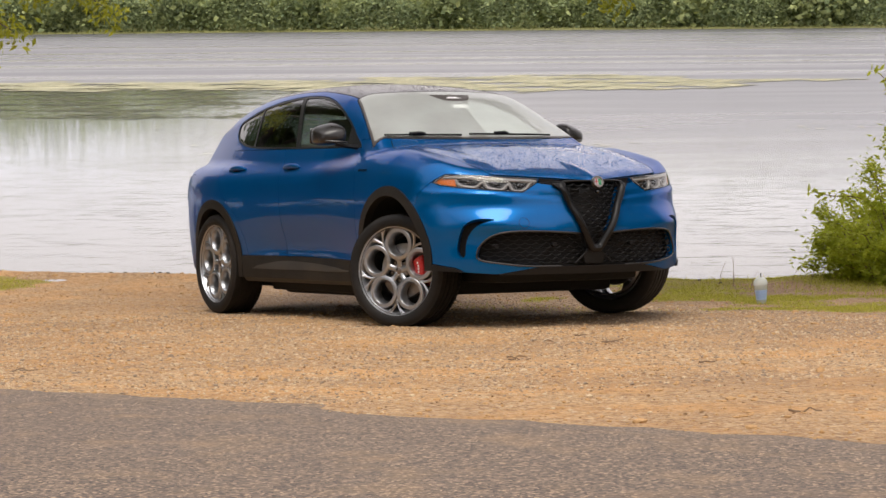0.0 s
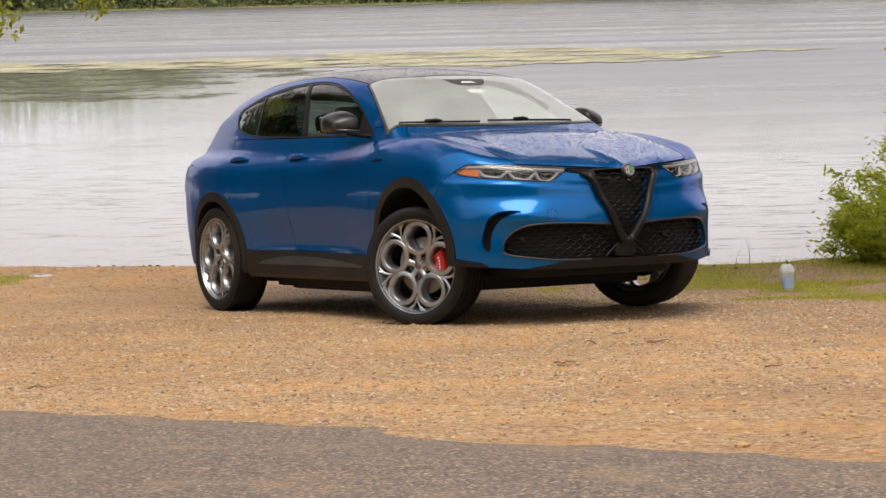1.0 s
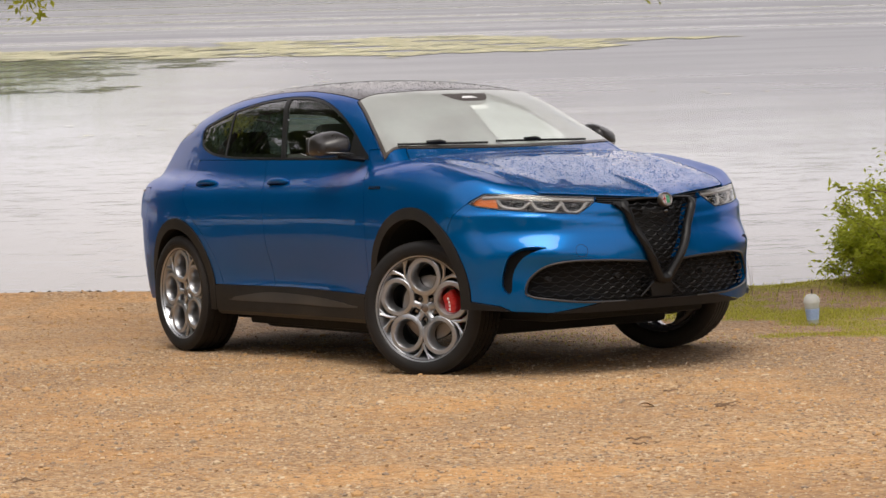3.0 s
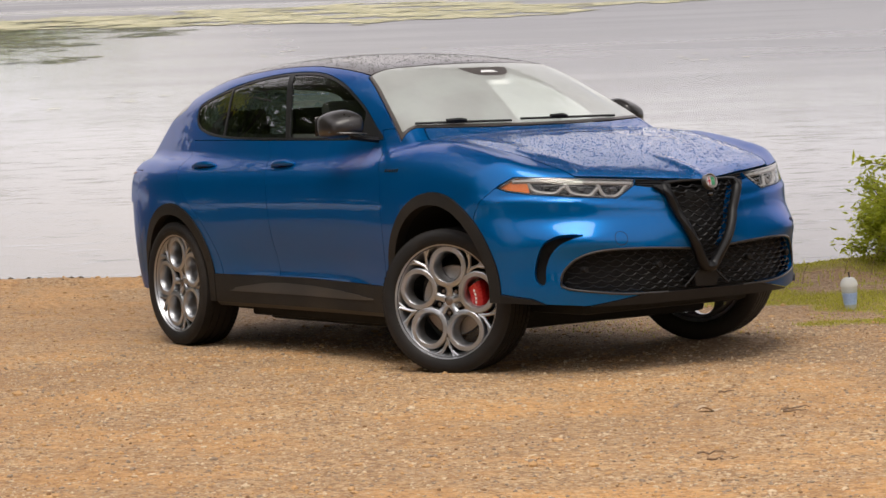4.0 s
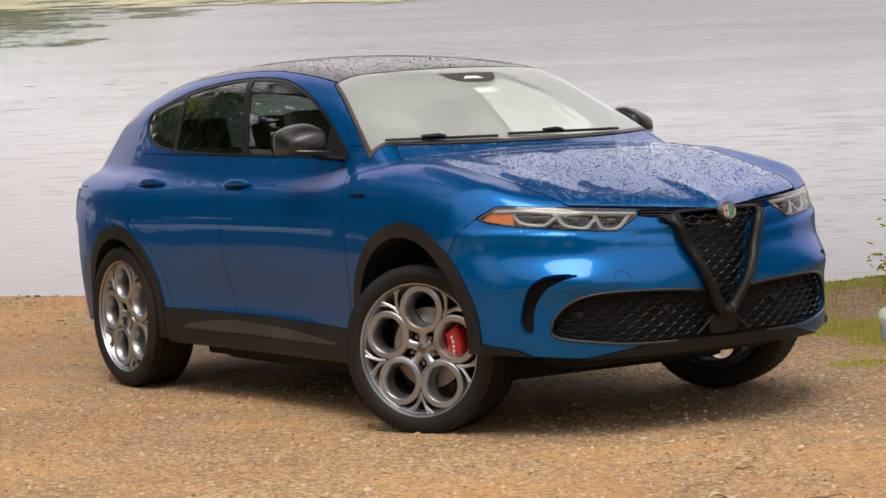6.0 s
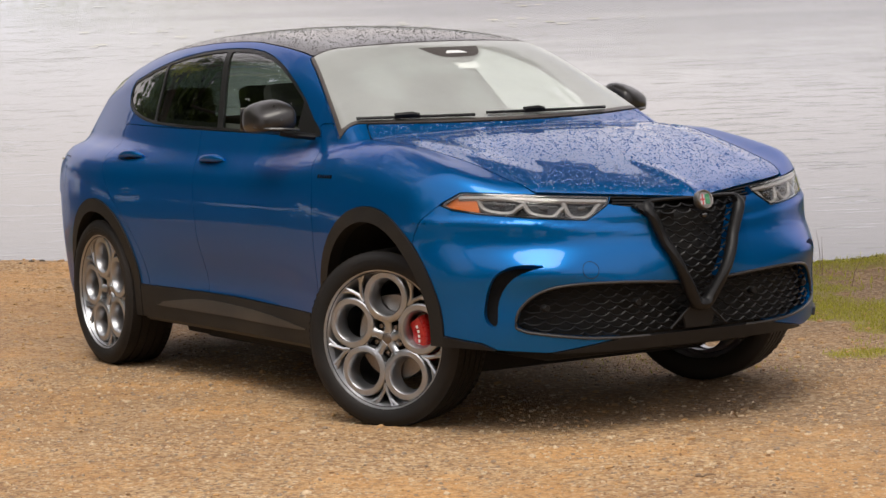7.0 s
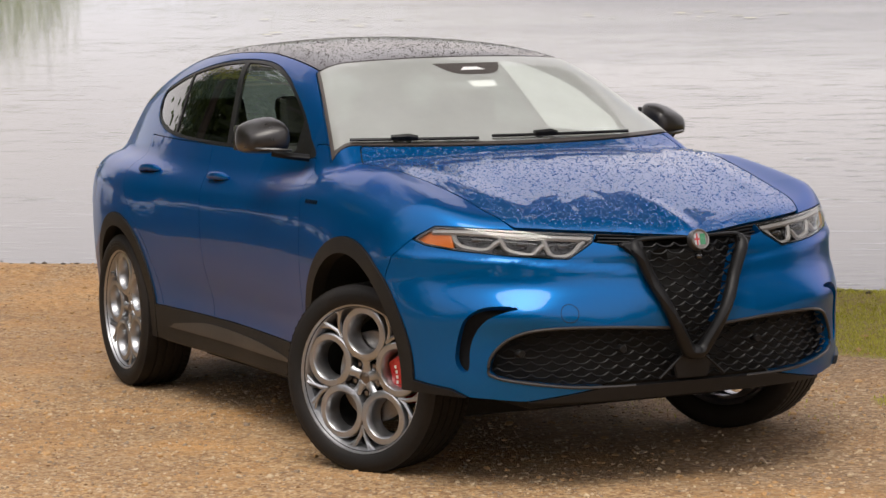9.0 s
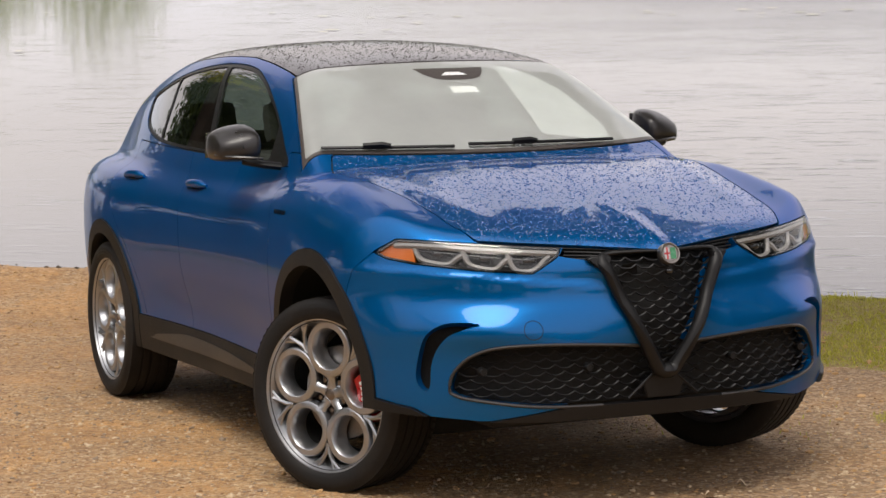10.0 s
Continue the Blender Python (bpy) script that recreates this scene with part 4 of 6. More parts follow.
# ---- wheels ----
def wheel(x, side, steer, turn, track=.79, lift=0.0):
    """One wheel: its outer face looks along -y before it is placed."""
    root = new("wheel")
    root.parent = car
    root.matrix_local = pose(x, side * track, .347 + lift, 0, 0, steer + (180 if side > 0 else 0))
    # tyre: shoulders, grooved tread, sidewall
    bm = bmesh.new()
    half = .118
    prof = [(.262, -.100), (.274, -.113), (.290, -.121), (.315, -.122), (.330, -.116), (.341, -.104)]
    tread = [-.104, -.062, -.061, -.052, -.051, -.022, -.021, -.010, -.009, .022, .023, .033, .034, .062, .063, .072, .073, .104]
    groove = [0, 0, 1, 1, 0, 0, 1, 1, 0, 0, 1, 1, 0, 0, 1, 1, 0, 0]
    prof += [(.3465 - .0025 * abs(w / .104) ** 3 - .007 * g, w) for w, g in zip(tread, groove)]
    prof += [(.330, .116), (.300, .122), (.268, .110), (.258, .100)]
    lathe(bm, prof, 96)
    t = part("tyre", bm, RUBBER, root, "dusty black low-profile tyre", 50)
    # tread sipes and raised marks on the sidewall
    bm = bmesh.new()
    for k in range(72):
        a = 2 * math.pi * k / 72
        for w0, w1, lean in ((-.1035, -.066, .03), (.0765, .1035, -.03), (-.048, -.025, .05), (.037, .059, -.05)):
            q = []
            for w, aa in ((w0, a), (w1, a + lean), (w1, a + lean + .028), (w0, a + .028)):
                q.append((.3468 * math.cos(aa), w, .3468 * math.sin(aa)))
            n = [(.341 * math.cos(a + .014), (w0 + w1) / 2, .341 * math.sin(a + .014))]
            add(bm, q, [(0, 1, 2, 3)])
    tagged(part("tread_pattern", bm, RUBBER, t, smooth=0), kind="stuff")
    bm = bmesh.new()
    for k in range(8):
        a = radians(66 + k * 6.2)
        for r0, r1 in ((.292, .296), (.306, .310)):
            add(bm, [(r * math.cos(b), -.1228, r * math.sin(b)) for r, b in ((r0, a), (r0, a + .075), (r1, a + .075), (r1, a))], [(0, 1, 2, 3)])
        add(bm, [(r * math.cos(b), -.1228, r * math.sin(b)) for r, b in ((.292, a), (.292, a + .018), (.31, a + .018), (.31, a))], [(0, 1, 2, 3)])
    part("sidewall_mark", bm, SATIN_BLACK, t, smooth=0)
    # rim barrel and lip
    bm = bmesh.new()
    lathe(bm, [(.2735, -.100), (.2735, -.108), (.269, -.1115), (.2625, -.110), (.2585, -.102), (.249, -.085), (.236, -.05), (.231, .02), (.236, .09), (.25, .1)], 80)
    rim = part("rim", bm, ALLOY, root, "dark polished alloy rim with five round openings", 35)
    rim.scale = (1.022, 1, 1.022)
    bm = bmesh.new()
    lathe(bm, [(.2305, -.04), (.228, .09), (.215, .10)], 48)
    part("rim_barrel", bm, ALLOY_SHADED if side < 0 else ALLOY, rim)
    # five rings with bevelled inner walls
    for k in range(5):
        a = radians(turn + 72 * k)
        cx, cz = .1605 * math.cos(a), .1605 * math.sin(a)
        bm = bmesh.new()
        rings = lathe(bm, [(.0975, -.05), (.0985, -.078), (.0965, -.0875), (.092, -.0905), (.0745, -.090), (.070, -.085), (.0640, -.060), (.0615, -.03), (.064, -.02)], 44, True)
        for ring in rings:
            for v in ring:
                rr = math.hypot(v.co.x, v.co.z)
                v.co.y += .006 * (1 - min(1, (math.hypot(v.co.x + cx, v.co.z + cz)) / .14))
                v.co.x, v.co.z = v.co.x + cx, v.co.z + cz
        part("ring", bm, ALLOY, rim, smooth=35)
        # forked struts out to the lip, between two rings
        b = a + radians(36)
        bm = bmesh.new()
        u = lambda r, c, y: (r * math.cos(c), y, r * math.sin(c))
        for s in (-1, 1):
            tube(bm, [u(.168, b, -.078), u(.200, b + s * .035, -.080), u(.240, b + s * .125, -.084), u(.264, b + s * .16, -.09)], [.009, .0085, .008, .009], 6)
            tube(bm, [u(.226, b + s * .10, -.083), u(.248, b + s * .20, -.086), u(.263, b + s * .27, -.09)], [.007, .0065, .007], 6)
        part("strut", bm, ALLOY, rim, smooth=50)
        # web between ring and hub, with its wheel bolt
        bm = bmesh.new()
        w = []
        for y in (-.074, -.048):
            for r, c in ((.098, b - .30), (.118, b - .16), (.140, b), (.118, b + .16), (.098, b + .30), (.088, b)):
                w.append(u(r, c, y - .006))
        add(bm, w, [(0, 1, 2, 3, 4, 5), (11, 10, 9, 8, 7, 6)] + [(i, (i + 1) % 6, (i + 1) % 6 + 6, i + 6) for i in range(6)])
        bmesh.ops.bevel(bm, geom=list(bm.edges), offset=.003, segments=2, affect="EDGES")
        part("web", bm, ALLOY, rim, smooth=35)
        bm = bmesh.new()
        lathe(bm, [(.0005, -.064), (.008, -.064), (.0095, -.06), (.0095, -.04)], 12)
        ob = part("wheel_bolt", bm, STEEL, rim)
        ob.matrix_local = pose(*u(.055, b, 0))
        bm = bmesh.new()
        tube(bm, [u(.022, a, -.066), u(.05, a, -.068), u(.078, a, -.076)], [.020, .016, .026], 8, False, .6, (0, 1, 0))
        part("hub_arm", bm, ALLOY, rim)
    bm = bmesh.new()
    lathe(bm, [(.0005, -.072), (.020, -.073), (.027, -.071), (.030, -.066), (.033, -.058), (.044, -.052), (.05, -.04)], 32)
    part("centre_cap", bm, ALLOY, rim)
    bm = bmesh.new()
    lathe(bm, [(.0005, -.0745), (.018, -.0745), (.02, -.073)], 24)
    part("cap_badge", bm, STEEL, rim)
    # disc and caliper
    bm = bmesh.new()
    lathe(bm, [(.07, -.03), (.085, -.012), (.165, -.012), (.168, -.008), (.168, .012), (.165, .016), (.085, .016), (.07, .03)], 56)
    part("brake_disc", bm, STEEL, root)
    if x > 0:
        bm = bmesh.new()
        pts = []
        for k in range(9):
            c = radians(-32 + 64 * k / 8)
            pts.append([(r * math.cos(c), y, r * math.sin(c)) for r, y in ((.105, -.05), (.120, -.062), (.168, -.062), (.180, -.05), (.182, .03), (.105, .03))])
        vs = [[bm.verts.new(p) for p in row] for row in pts]
        for a, b in zip(vs, vs[1:]):
            for i in range(6):
                bm.faces.new((a[i], a[(i + 1) % 6], b[(i + 1) % 6], b[i]))
        bm.faces.new(vs[0])
        bm.faces.new(vs[-1])
        bmesh.ops.bevel(bm, geom=list(bm.edges), offset=.004, segments=2, affect="EDGES")
        cal = part("caliper", bm, RED, root, "glossy red brake caliper")
        bm = bmesh.new()
        for k in range(6):
            c = radians(-20 + 7.5 * k)
            add(bm, [(r * math.cos(b), -.0632, r * math.sin(b)) for r, b in ((.136, c), (.146, c), (.146, c + .085), (.136, c + .085))], [(0, 1, 2, 3)])
        part("caliper_mark", bm, WHITE_MARK, cal, "pale lettering marks", smooth=0)
        if side > 0:
            for o in (cal,):
                o.matrix_local = pose(0, 0, 0, 0, 180, 0)
    return root


STEER = 27.5
wheel(AXLE, -1, STEER, 87, .795, -.008)
wheel(AXLE, 1, STEER + 3, 60, .722, .026)
wheel(-AXLE, -1, 0, 100)
wheel(-AXLE, 1, 0, 40)


# ---- nose: lamps, shield, grilles ----
def face(y, z, out=0.0):
    """A point on the nose at (y, z), moved outwards along its normal."""
    y, z = np.broadcast_arrays(np.array(y, float), np.array(z, float))
    lo, hi = np.full(y.shape, 1.3), np.full(y.shape, 2.42)
    for _ in range(26):
        mid = (lo + hi) / 2
        inner = body_field(mid, y, z) < 0
        lo, hi = np.where(inner, mid, lo), np.where(inner, hi, mid)
    p = np.stack([lo, y, z], -1)
    return p + out * field_normals(p.reshape(-1, 3)).reshape(p.shape)


def flank(x, z, side=-1, out=0.0):
    """A point on the side of the body."""
    lo, hi = 0.3, 1.1
    for _ in range(26):
        mid = (lo + hi) / 2
        lo, hi = (mid, hi) if body_field(np.array(x), np.array(mid), np.array(z)) < 0 else (lo, mid)
    p = np.array([x, lo, z])
    p = p + out * field_normals(p[None])[0]
    return p * (1, -side * -1 if side > 0 else -1, 1) if side > 0 else p * (1, -1, 1)


def lamp(side):
    flip = (lambda q: q) if side < 0 else mirror
    sgn = 1 if side < 0 else -1
    hl = P["headlight"]
    edge, body = split(hl, lambda x, y, z: .007 - inside(y, z, HEADLIGHT))
    root = sheet("headlight", flip(edge), GLOSS_BLACK, car, "slim headlamp with three light modules and amber marker", hem=.05)
    amber, bowl = split(body, lambda x, y, z: -.757 - y)
    sheet("amber_marker", flip(amber), AMBER, root, "amber side marker", hem=.01, lift=-.010)
    sheet("bowl", flip(bowl), REFLECTOR, root, "smoked lamp housing", hem=0, lift=-.036)
    cover = sheet("lamp_cover", flip(hl), CLEAR, root, hem=0, lift=.001)
    cover.visible_shadow = False
    top = lambda y: sp(y, [(-.80, .905), (-.735, .905), (-.571, .893), (-.33, .875)])
    low = lambda y: sp(y, [(-.80, .848), (-.758, .845), (-.601, .826), (-.43, .812), (-.35, .85)])
    ys = np.linspace(-.80, -.335, 22)
    bm = bmesh.new()
    tube(bm, face(ys, top(ys) - .006, -.010) * (1, sgn, 1), .0105, 6)
    part("light_bar", bm, DRL, root)
    for y0, w in ((-.755, .125), (-.628, .128), (-.498, .135)):
        k = np.array([(0, .95), (.03, .55), (.09, .22), (.25, .08), (.55, .04), (.72, .16), (.86, .42), (.99, .60)])
        k = cat_loop(k, 4, False)
        yy = y0 + w * k[:, 0]
        zz = low(yy) + (top(yy) - low(yy)) * k[:, 1]
        bm = bmesh.new()
        tube(bm, face(yy, zz, -.014) * (1, sgn, 1), .0088, 6)
        module = part("light_module", bm, DRL, root)
        bm = bmesh.new()
        c = face(np.array([y0 + w * .5]), np.array([(top(y0 + w * .5) + low(y0 + w * .5)) / 2 + .006]), -.022)[0] * (1, sgn, 1)
        blob(bm, c, (.012, .026, .013), 2)
        part("projector_lens", bm, GLOSS_BLACK, module)
        bm = bmesh.new()
        yy = np.linspace(y0 + .012, y0 + w - .02, 6)
        tube(bm, face(yy, (top(yy) * .62 + low(yy) * .38), -.014) * (1, sgn, 1), .0028, 5)
        part("inner_fin", bm, REFLECTOR, module)


lamp(-1)
lamp(1)

# dark slats between lamp and shield
for side in (-1, 1):
    for k, z0 in enumerate((.845, .857, .869)):
        ys = np.linspace(-.325 + .006 * k, -.19, 8)
        bm = bmesh.new()
        tube(bm, face(ys, z0 + .09 * (-.19 - ys) * .6, -.012) * (1, -side, 1), .0038, 6)
        part("upper_slat", bm, SATIN_BLACK, bumper)

# shield frame
half = [(0, .466), (-.030, .478), (-.088, .572), (-.152, .70), (-.197, .80), (-.213, .838), (-.195, .860), (-.12, .866), (0, .866)]
rad = [.031, .029, .0245, .0235, .0245, .022, .012, .008, .006]
k = cat_loop([(a, b, r) for (a, b), r in zip(half, rad)], 5, False)
k = np.concatenate([k, (k * (-1, 1, 1))[::-1][1:-1]])
bm = bmesh.new()
line = face(k[:, 0], k[:, 1]) + np.stack([.012 + .5 * k[:, 2], 0 * k[:, 0], 0 * k[:, 0]], 1)
tube(bm, line, k[:, 2], 10, True, .85)
shield = part("shield_frame", bm, SATIN_BLACK, bumper, "satin black V-shaped shield frame")
for side in (-1, 1):
    bm = bmesh.new()
    q = [(-.185, .856), (-.252, .852), (-.262, .842), (-.225, .822), (-.198, .79)]
    a = [face(np.array(u), np.array(v), .004) * (1, -side, 1) + np.array((o, 0, 0)) for o in (.034, 0) for u, v in q]
    add(bm, a, [(0, 1, 2, 3, 4), (9, 8, 7, 6, 5)] + [(i, (i + 1) % 5, (i + 1) % 5 + 5, i + 5) for i in range(5)])
    bmesh.ops.bevel(bm, geom=list(bm.edges), offset=.005, segments=2, affect="EDGES")
    part("shield_wing", bm, SATIN_BLACK, bumper)


def bars(poly, rows, cell, amp, depth, parent, grow=0.0):
    """Scalloped bars of a grille, a row at a time, where they lie within an outline."""
    for n, z0 in enumerate(rows):
        ys, zs = [], []
        y = -.80 + (cell / 2 if n % 2 else 0)
        while y < .8:
            for u, v in ((0, 1), (.14, .35), (.27, -.25), (.5, -.4), (.73, -.25), (.86, .35)):
                ys.append(y + cell * u)
                zs.append(z0 + amp * v)
            y += cell
        ys, zs = np.array(ys), np.array(zs)
        ok = inside(-np.abs(ys), zs, poly) > .004
        runs, run = [], []
        for i, o in enumerate(ok):
            if o:
                run.append(i)
            elif run:
                runs.append(run)
                run = []
        if run:
            runs.append(run)
        for run in runs:
            if len(run) > 2:
                bm = bmesh.new()
                p = face(ys[run], zs[run], -depth)
                tube(bm, p, .0048, 5, False, .62)
                part("grille_bar", bm, GRILLE, parent)


bars(SHIELD[:-1] + [(.02, .47)], np.arange(.50, .85, .0225), .058, .0085, -.004, shield)
bars(LOW_GRILLE, np.arange(.384, .57, .0225), .064, .0085, .012, bumper)
for side in (-1, 1):
    rim_line = [(a, b) for a, b in LOW_GRILLE if a < 0]
    out = cat_loop(rim_line[6:] + rim_line[:6], 4, False)
    bm = bmesh.new()
    tube(bm, face(out[:, 0], out[:, 1], .001) * (1, -side, 1), .0058, 8)
    part("grille_frame", bm, TRIM_GREY, bumper, "satin grey surround of the lower grille")
    bm = bmesh.new()
    d = np.linspace(0, 1, 6)
    tube(bm, face(-.035 - .095 * d, .462 - .082 * d, .004) * (1, -side, 1), .005, 6)
    part("grille_brace", bm, SATIN_BLACK, bumper)
    for y, z in ((-.60, .487), (-.27, .492)):
        bm = bmesh.new()
        lathe(bm, [(.0005, 0), (.011, .0), (.014, .004), (.015, .03)], 18)
        ob = part("parking_sensor", bm, SATIN_BLACK, bumper)
        ob.matrix_local = Matrix.Translation(face(np.array(y), np.array(z), .004) * (1, -side, 1)) @ pose(0, 0, 0, 0, 0, 90)
bm = bmesh.new()
q = [(-.035, .456), (.035, .456), (.078, .43), (.062, .376), (-.062, .376), (-.078, .43)]
a = [face(np.array(u), np.array(v), o) for o in (.006, -.03) for u, v in q]
add(bm, a, [tuple(range(6)), tuple(range(11, 5, -1))] + [(i, (i + 1) % 6, (i + 1) % 6 + 6, i + 6) for i in range(6)])
bmesh.ops.bevel(bm, geom=list(bm.edges), offset=.004, segments=2, affect="EDGES")
part("radar_cover", bm, GRILLE, bumper)

bm = bmesh.new()
turns = np.linspace(0, 2 * math.pi, 29)[:-1]
tube(bm, face(-.455 + .031 * np.cos(turns), .623 + .031 * np.sin(turns), -.0003), .0014, 5, True)
part("tow_cover_seam", bm, DARK, bumper, "fine round seam of the towing cover")

# round badge and the camera beneath it
mark = face(np.array(0.), np.array(.858)) + np.array((.040, 0, 0))
bm = bmesh.new()
lathe(bm, [(.0005, -.004), (.028, -.004), (.030, -.008), (.034, -.009), (.0365, -.004), (.0365, .02)], 40)
badge = part("badge", bm, STEEL, car, "round enamel badge in red, white and green")
badge.matrix_local = Matrix.Translation(mark) @ pose(0, 0, 0, 0, 0, 90) @ pose(0, 0, 0, -14, 0, 0)
for name, mat_, rects in (("badge_field", ENAMEL_PALE, [(-.021, -.019, -.001, .019)]), ("badge_cross", RED_MARK, [(-.014, -.02, -.008, .02), (-.022, -.003, -.001, .003)]), ("badge_half", GREEN_MARK, [(.001, -.019, .021, .019)])):
    bm = bmesh.new()
    for x0, z0, x1, z1 in rects:
        lift = -.0055 if name == "badge_cross" else -.0048
        add(bm, [(x0, lift, z0), (x1, lift, z0), (x1, lift, z1), (x0, lift, z1)], [(0, 1, 2, 3)])
    part(name, bm, mat_, badge, smooth=0)
bm = bmesh.new()
blob(bm, face(np.array(0.), np.array(.800)) + np.array((.012, 0, 0)), (.016, .013, .012), 2)
part("nose_camera", bm, GLOSS_BLACK, bumper)

# ---- doors, mirrors, marks, wipers ----
for side, fd, rd in ((-1, front_doors[0], rear_doors[0]), (1, front_doors[1], rear_doors[1])):
    for door, x0 in ((fd, -.19), (rd, -1.03)):
        bm = bmesh.new()
        line = [flank(x0 + .115 * u, .995 + .004 * u, side, .004 + .016 * (1 - u * u)) for u in np.linspace(-1, 1, 11)]
        tube(bm, line, [.006, .012, .0165, .0175, .0175, .0175, .0175, .0175, .0165, .012, .006], 10, False, 1.0)
        part("door_handle", bm, PAINT, door)
        # flat dark patch on the door: the shade of the handle recess as colour
        bm = bmesh.new()
        line = [flank(x0 + .075 * u - .02, .990, side, .0012 * (1 - u * u)) for u in np.linspace(-1, 1, 9)]
        tube(bm, line, [.004, .010, .014, .016, .017, .016, .014, .010, .004], 10, False, .3, (0, 1, 0))
        part("handle_recess_shade", bm, DARK, door)
    # mirror
    s = side
    bm = bmesh.new()
    box(bm, (.465, -1.005, 1.118), (.665, -.83, 1.28), .05)
    bmesh.ops.remove_doubles(bm, verts=bm.verts[:], dist=.0005)
    bmesh.ops.subdivide_edges(bm, edges=bm.edges[:], cuts=1, use_grid_fill=True)
    for _ in range(5):
        bmesh.ops.smooth_vert(bm, verts=bm.verts[:], factor=.5, use_axis_x=True, use_axis_y=True, use_axis_z=True)
    for v in bm.verts:
        k = (v.co.x - .465) / .195
        up = (v.co.z - 1.122) / .153
        v.co.z = 1.122 + (v.co.z - 1.122) * (1 - .28 * max(0, k) ** 2) + .012 * max(0, k) * (1 - up)
        out = (-.835 - v.co.y) / .165
        v.co.z -= .035 * out * out * up
        v.co.x -= .05 * out
        v.co.y *= -s
        if s > 0:
            v.co.y -= .04
    bmesh.ops.bisect_plane(bm, geom=bm.verts[:] + bm.edges[:] + bm.faces[:], plane_co=(0, 0, 1.172), plane_no=(0, 0, 1))
    mir = part("mirror", bm, MIRROR_CAP, car, "gloss black door mirror beaded with rain", 60)
    bm = bmesh.new()
    yo = (lambda y: y * -s - (.04 if s > 0 else 0))
    tube(bm, [(.665, yo(-.845), 1.142), (.655, yo(-.90), 1.146), (.615, yo(-.965), 1.150), (.56, yo(-1.0), 1.156)], [.006, .008, .008, .004], 6, False, .8)
    part("turn_signal", bm, REFLECTOR, mir, "smoked side repeater")
    bm = bmesh.new()
    tube(bm, [(.60, yo(-.90), 1.135), (.63, yo(-.84), 1.118), (.65, yo(-.77), 1.108)], [.04, .032, .034], 10, False, .45)
    part("mirror_arm", bm, SATIN_BLACK, mir)
    bm = bmesh.new()
    add(bm, [(.45 - .035 * (u < -.9), yo(u), w) for u, w in ((-.99, 1.14), (-.85, 1.135), (-.85, 1.25), (-.985, 1.235))], [(0, 1, 2, 3)])
    part("mirror_glass", bm, CHROME, mir, smooth=0)
    # small dark letters on the wing, too fine to read
    for n in range(6):
        bm = bmesh.new()
        a, b = .872 + .022 * n, .872 + .022 * n + .014
        add(bm, [flank(u, w, side, .003) for u, w in ((a, .952 - .0), (b, .952), (b + .003, .966), (a + .003, .966))], [(0, 1, 2, 3)])
        part("wing_mark", bm, GLOSS_BLACK, fenders[0 if side < 0 else 1], smooth=0)


def on_screen(y, up, out):
    """A point on the windscreen at y, a share of the way up it."""
    z = 1.165 + .29 * up
    lo, hi = .2, 1.4
    for _ in range(24):
        mid = (lo + hi) / 2
        lo, hi = (mid, hi) if body_field(np.array(mid), np.array(float(y)), np.array(z)) < 0 else (lo, mid)
    p = np.array([lo, y, z])
    return p + out * field_normals(p[None])[0]


for y0, y1, yp in ((-.685, -.22, -.50), (-.16, .46, .06)):
    bm = bmesh.new()
    tube(bm, [on_screen(y, .018 - .02 * (y - y0) / (y1 - y0), .014) for y in np.linspace(y0, y1, 12)], .0085, 6, False, .8)
    w = part("wiper", bm, SATIN_BLACK, car, "black wiper at rest")
    bm = bmesh.new()
    tube(bm, [on_screen(yp - .045, .018, .022), on_screen(yp + .02, .012, .026), on_screen(yp + .05, .006, .022)], [.013, .016, .012], 6, False, .7)
    part("wiper_arm", bm, SATIN_BLACK, w)

for side in (-1, 1):
    bm = bmesh.new()
    tube(bm, [flank(v, .965 + .02 * (v + 2.1), side, -.004) for v in np.linspace(-2.13, -1.93, 8)], [.004, .010, .014, .015, .015, .014, .010, .005], 8, False, .7)
    part("tail_lamp", bm, TAIL_RED, car, "smoked dark red tail lamp wrapping the corner")

# sticker and the sensor housing behind the glass
bm = bmesh.new()
add(bm, [on_screen(y, u, -.006) for y, u in ((-.055, .70), (.055, .70), (.055, .78), (-.055, .78))], [(0, 1, 2, 3)])
part("window_sticker", bm, WHITE_MARK, car, "white sticker", smooth=0)
bm = bmesh.new()
q = [on_screen(y, u, -.008) for y, u in ((-.16, .995), (-.135, .90), (-.08, .85), (.08, .85), (.135, .90), (.16, .995))]
q += [p + np.array((-.05, 0, -.02)) for p in q]
add(bm, q, [tuple(range(6)), tuple(range(11, 5, -1))] + [(i, (i + 1) % 6, (i + 1) % 6 + 6, i + 6) for i in range(6)])
housing = part("sensor_housing", bm, SATIN_BLACK, car)
bm = bmesh.new()
edge = [(v, .845 + .16 * min(1, abs(v) / .15) ** 4) for v in np.linspace(-.148, .148, 19)]
add(bm, [on_screen(v, low + (.995 - low) * k / 5, .0015) for v, low in edge for k in range(6)], [(6 * i + k, 6 * i + k + 1, 6 * i + k + 7, 6 * i + k + 6) for i in range(18) for k in range(5)])
part("sensor_border", bm, SCREEN_BAND, screen, "misted dark patch round the sensor", smooth=0)
bm = bmesh.new()
add(bm, [on_screen(y, u + .025, .0025) for y, u in ((-.055, .875), (.055, .875), (.03, .915), (-.03, .915))], [(0, 1, 2, 3)])
part("sensor_window", bm, WHITE_MARK, housing, smooth=0)
bm = bmesh.new()
box(bm, (.36, -.12, 1.27), (.40, .12, 1.34), .015)
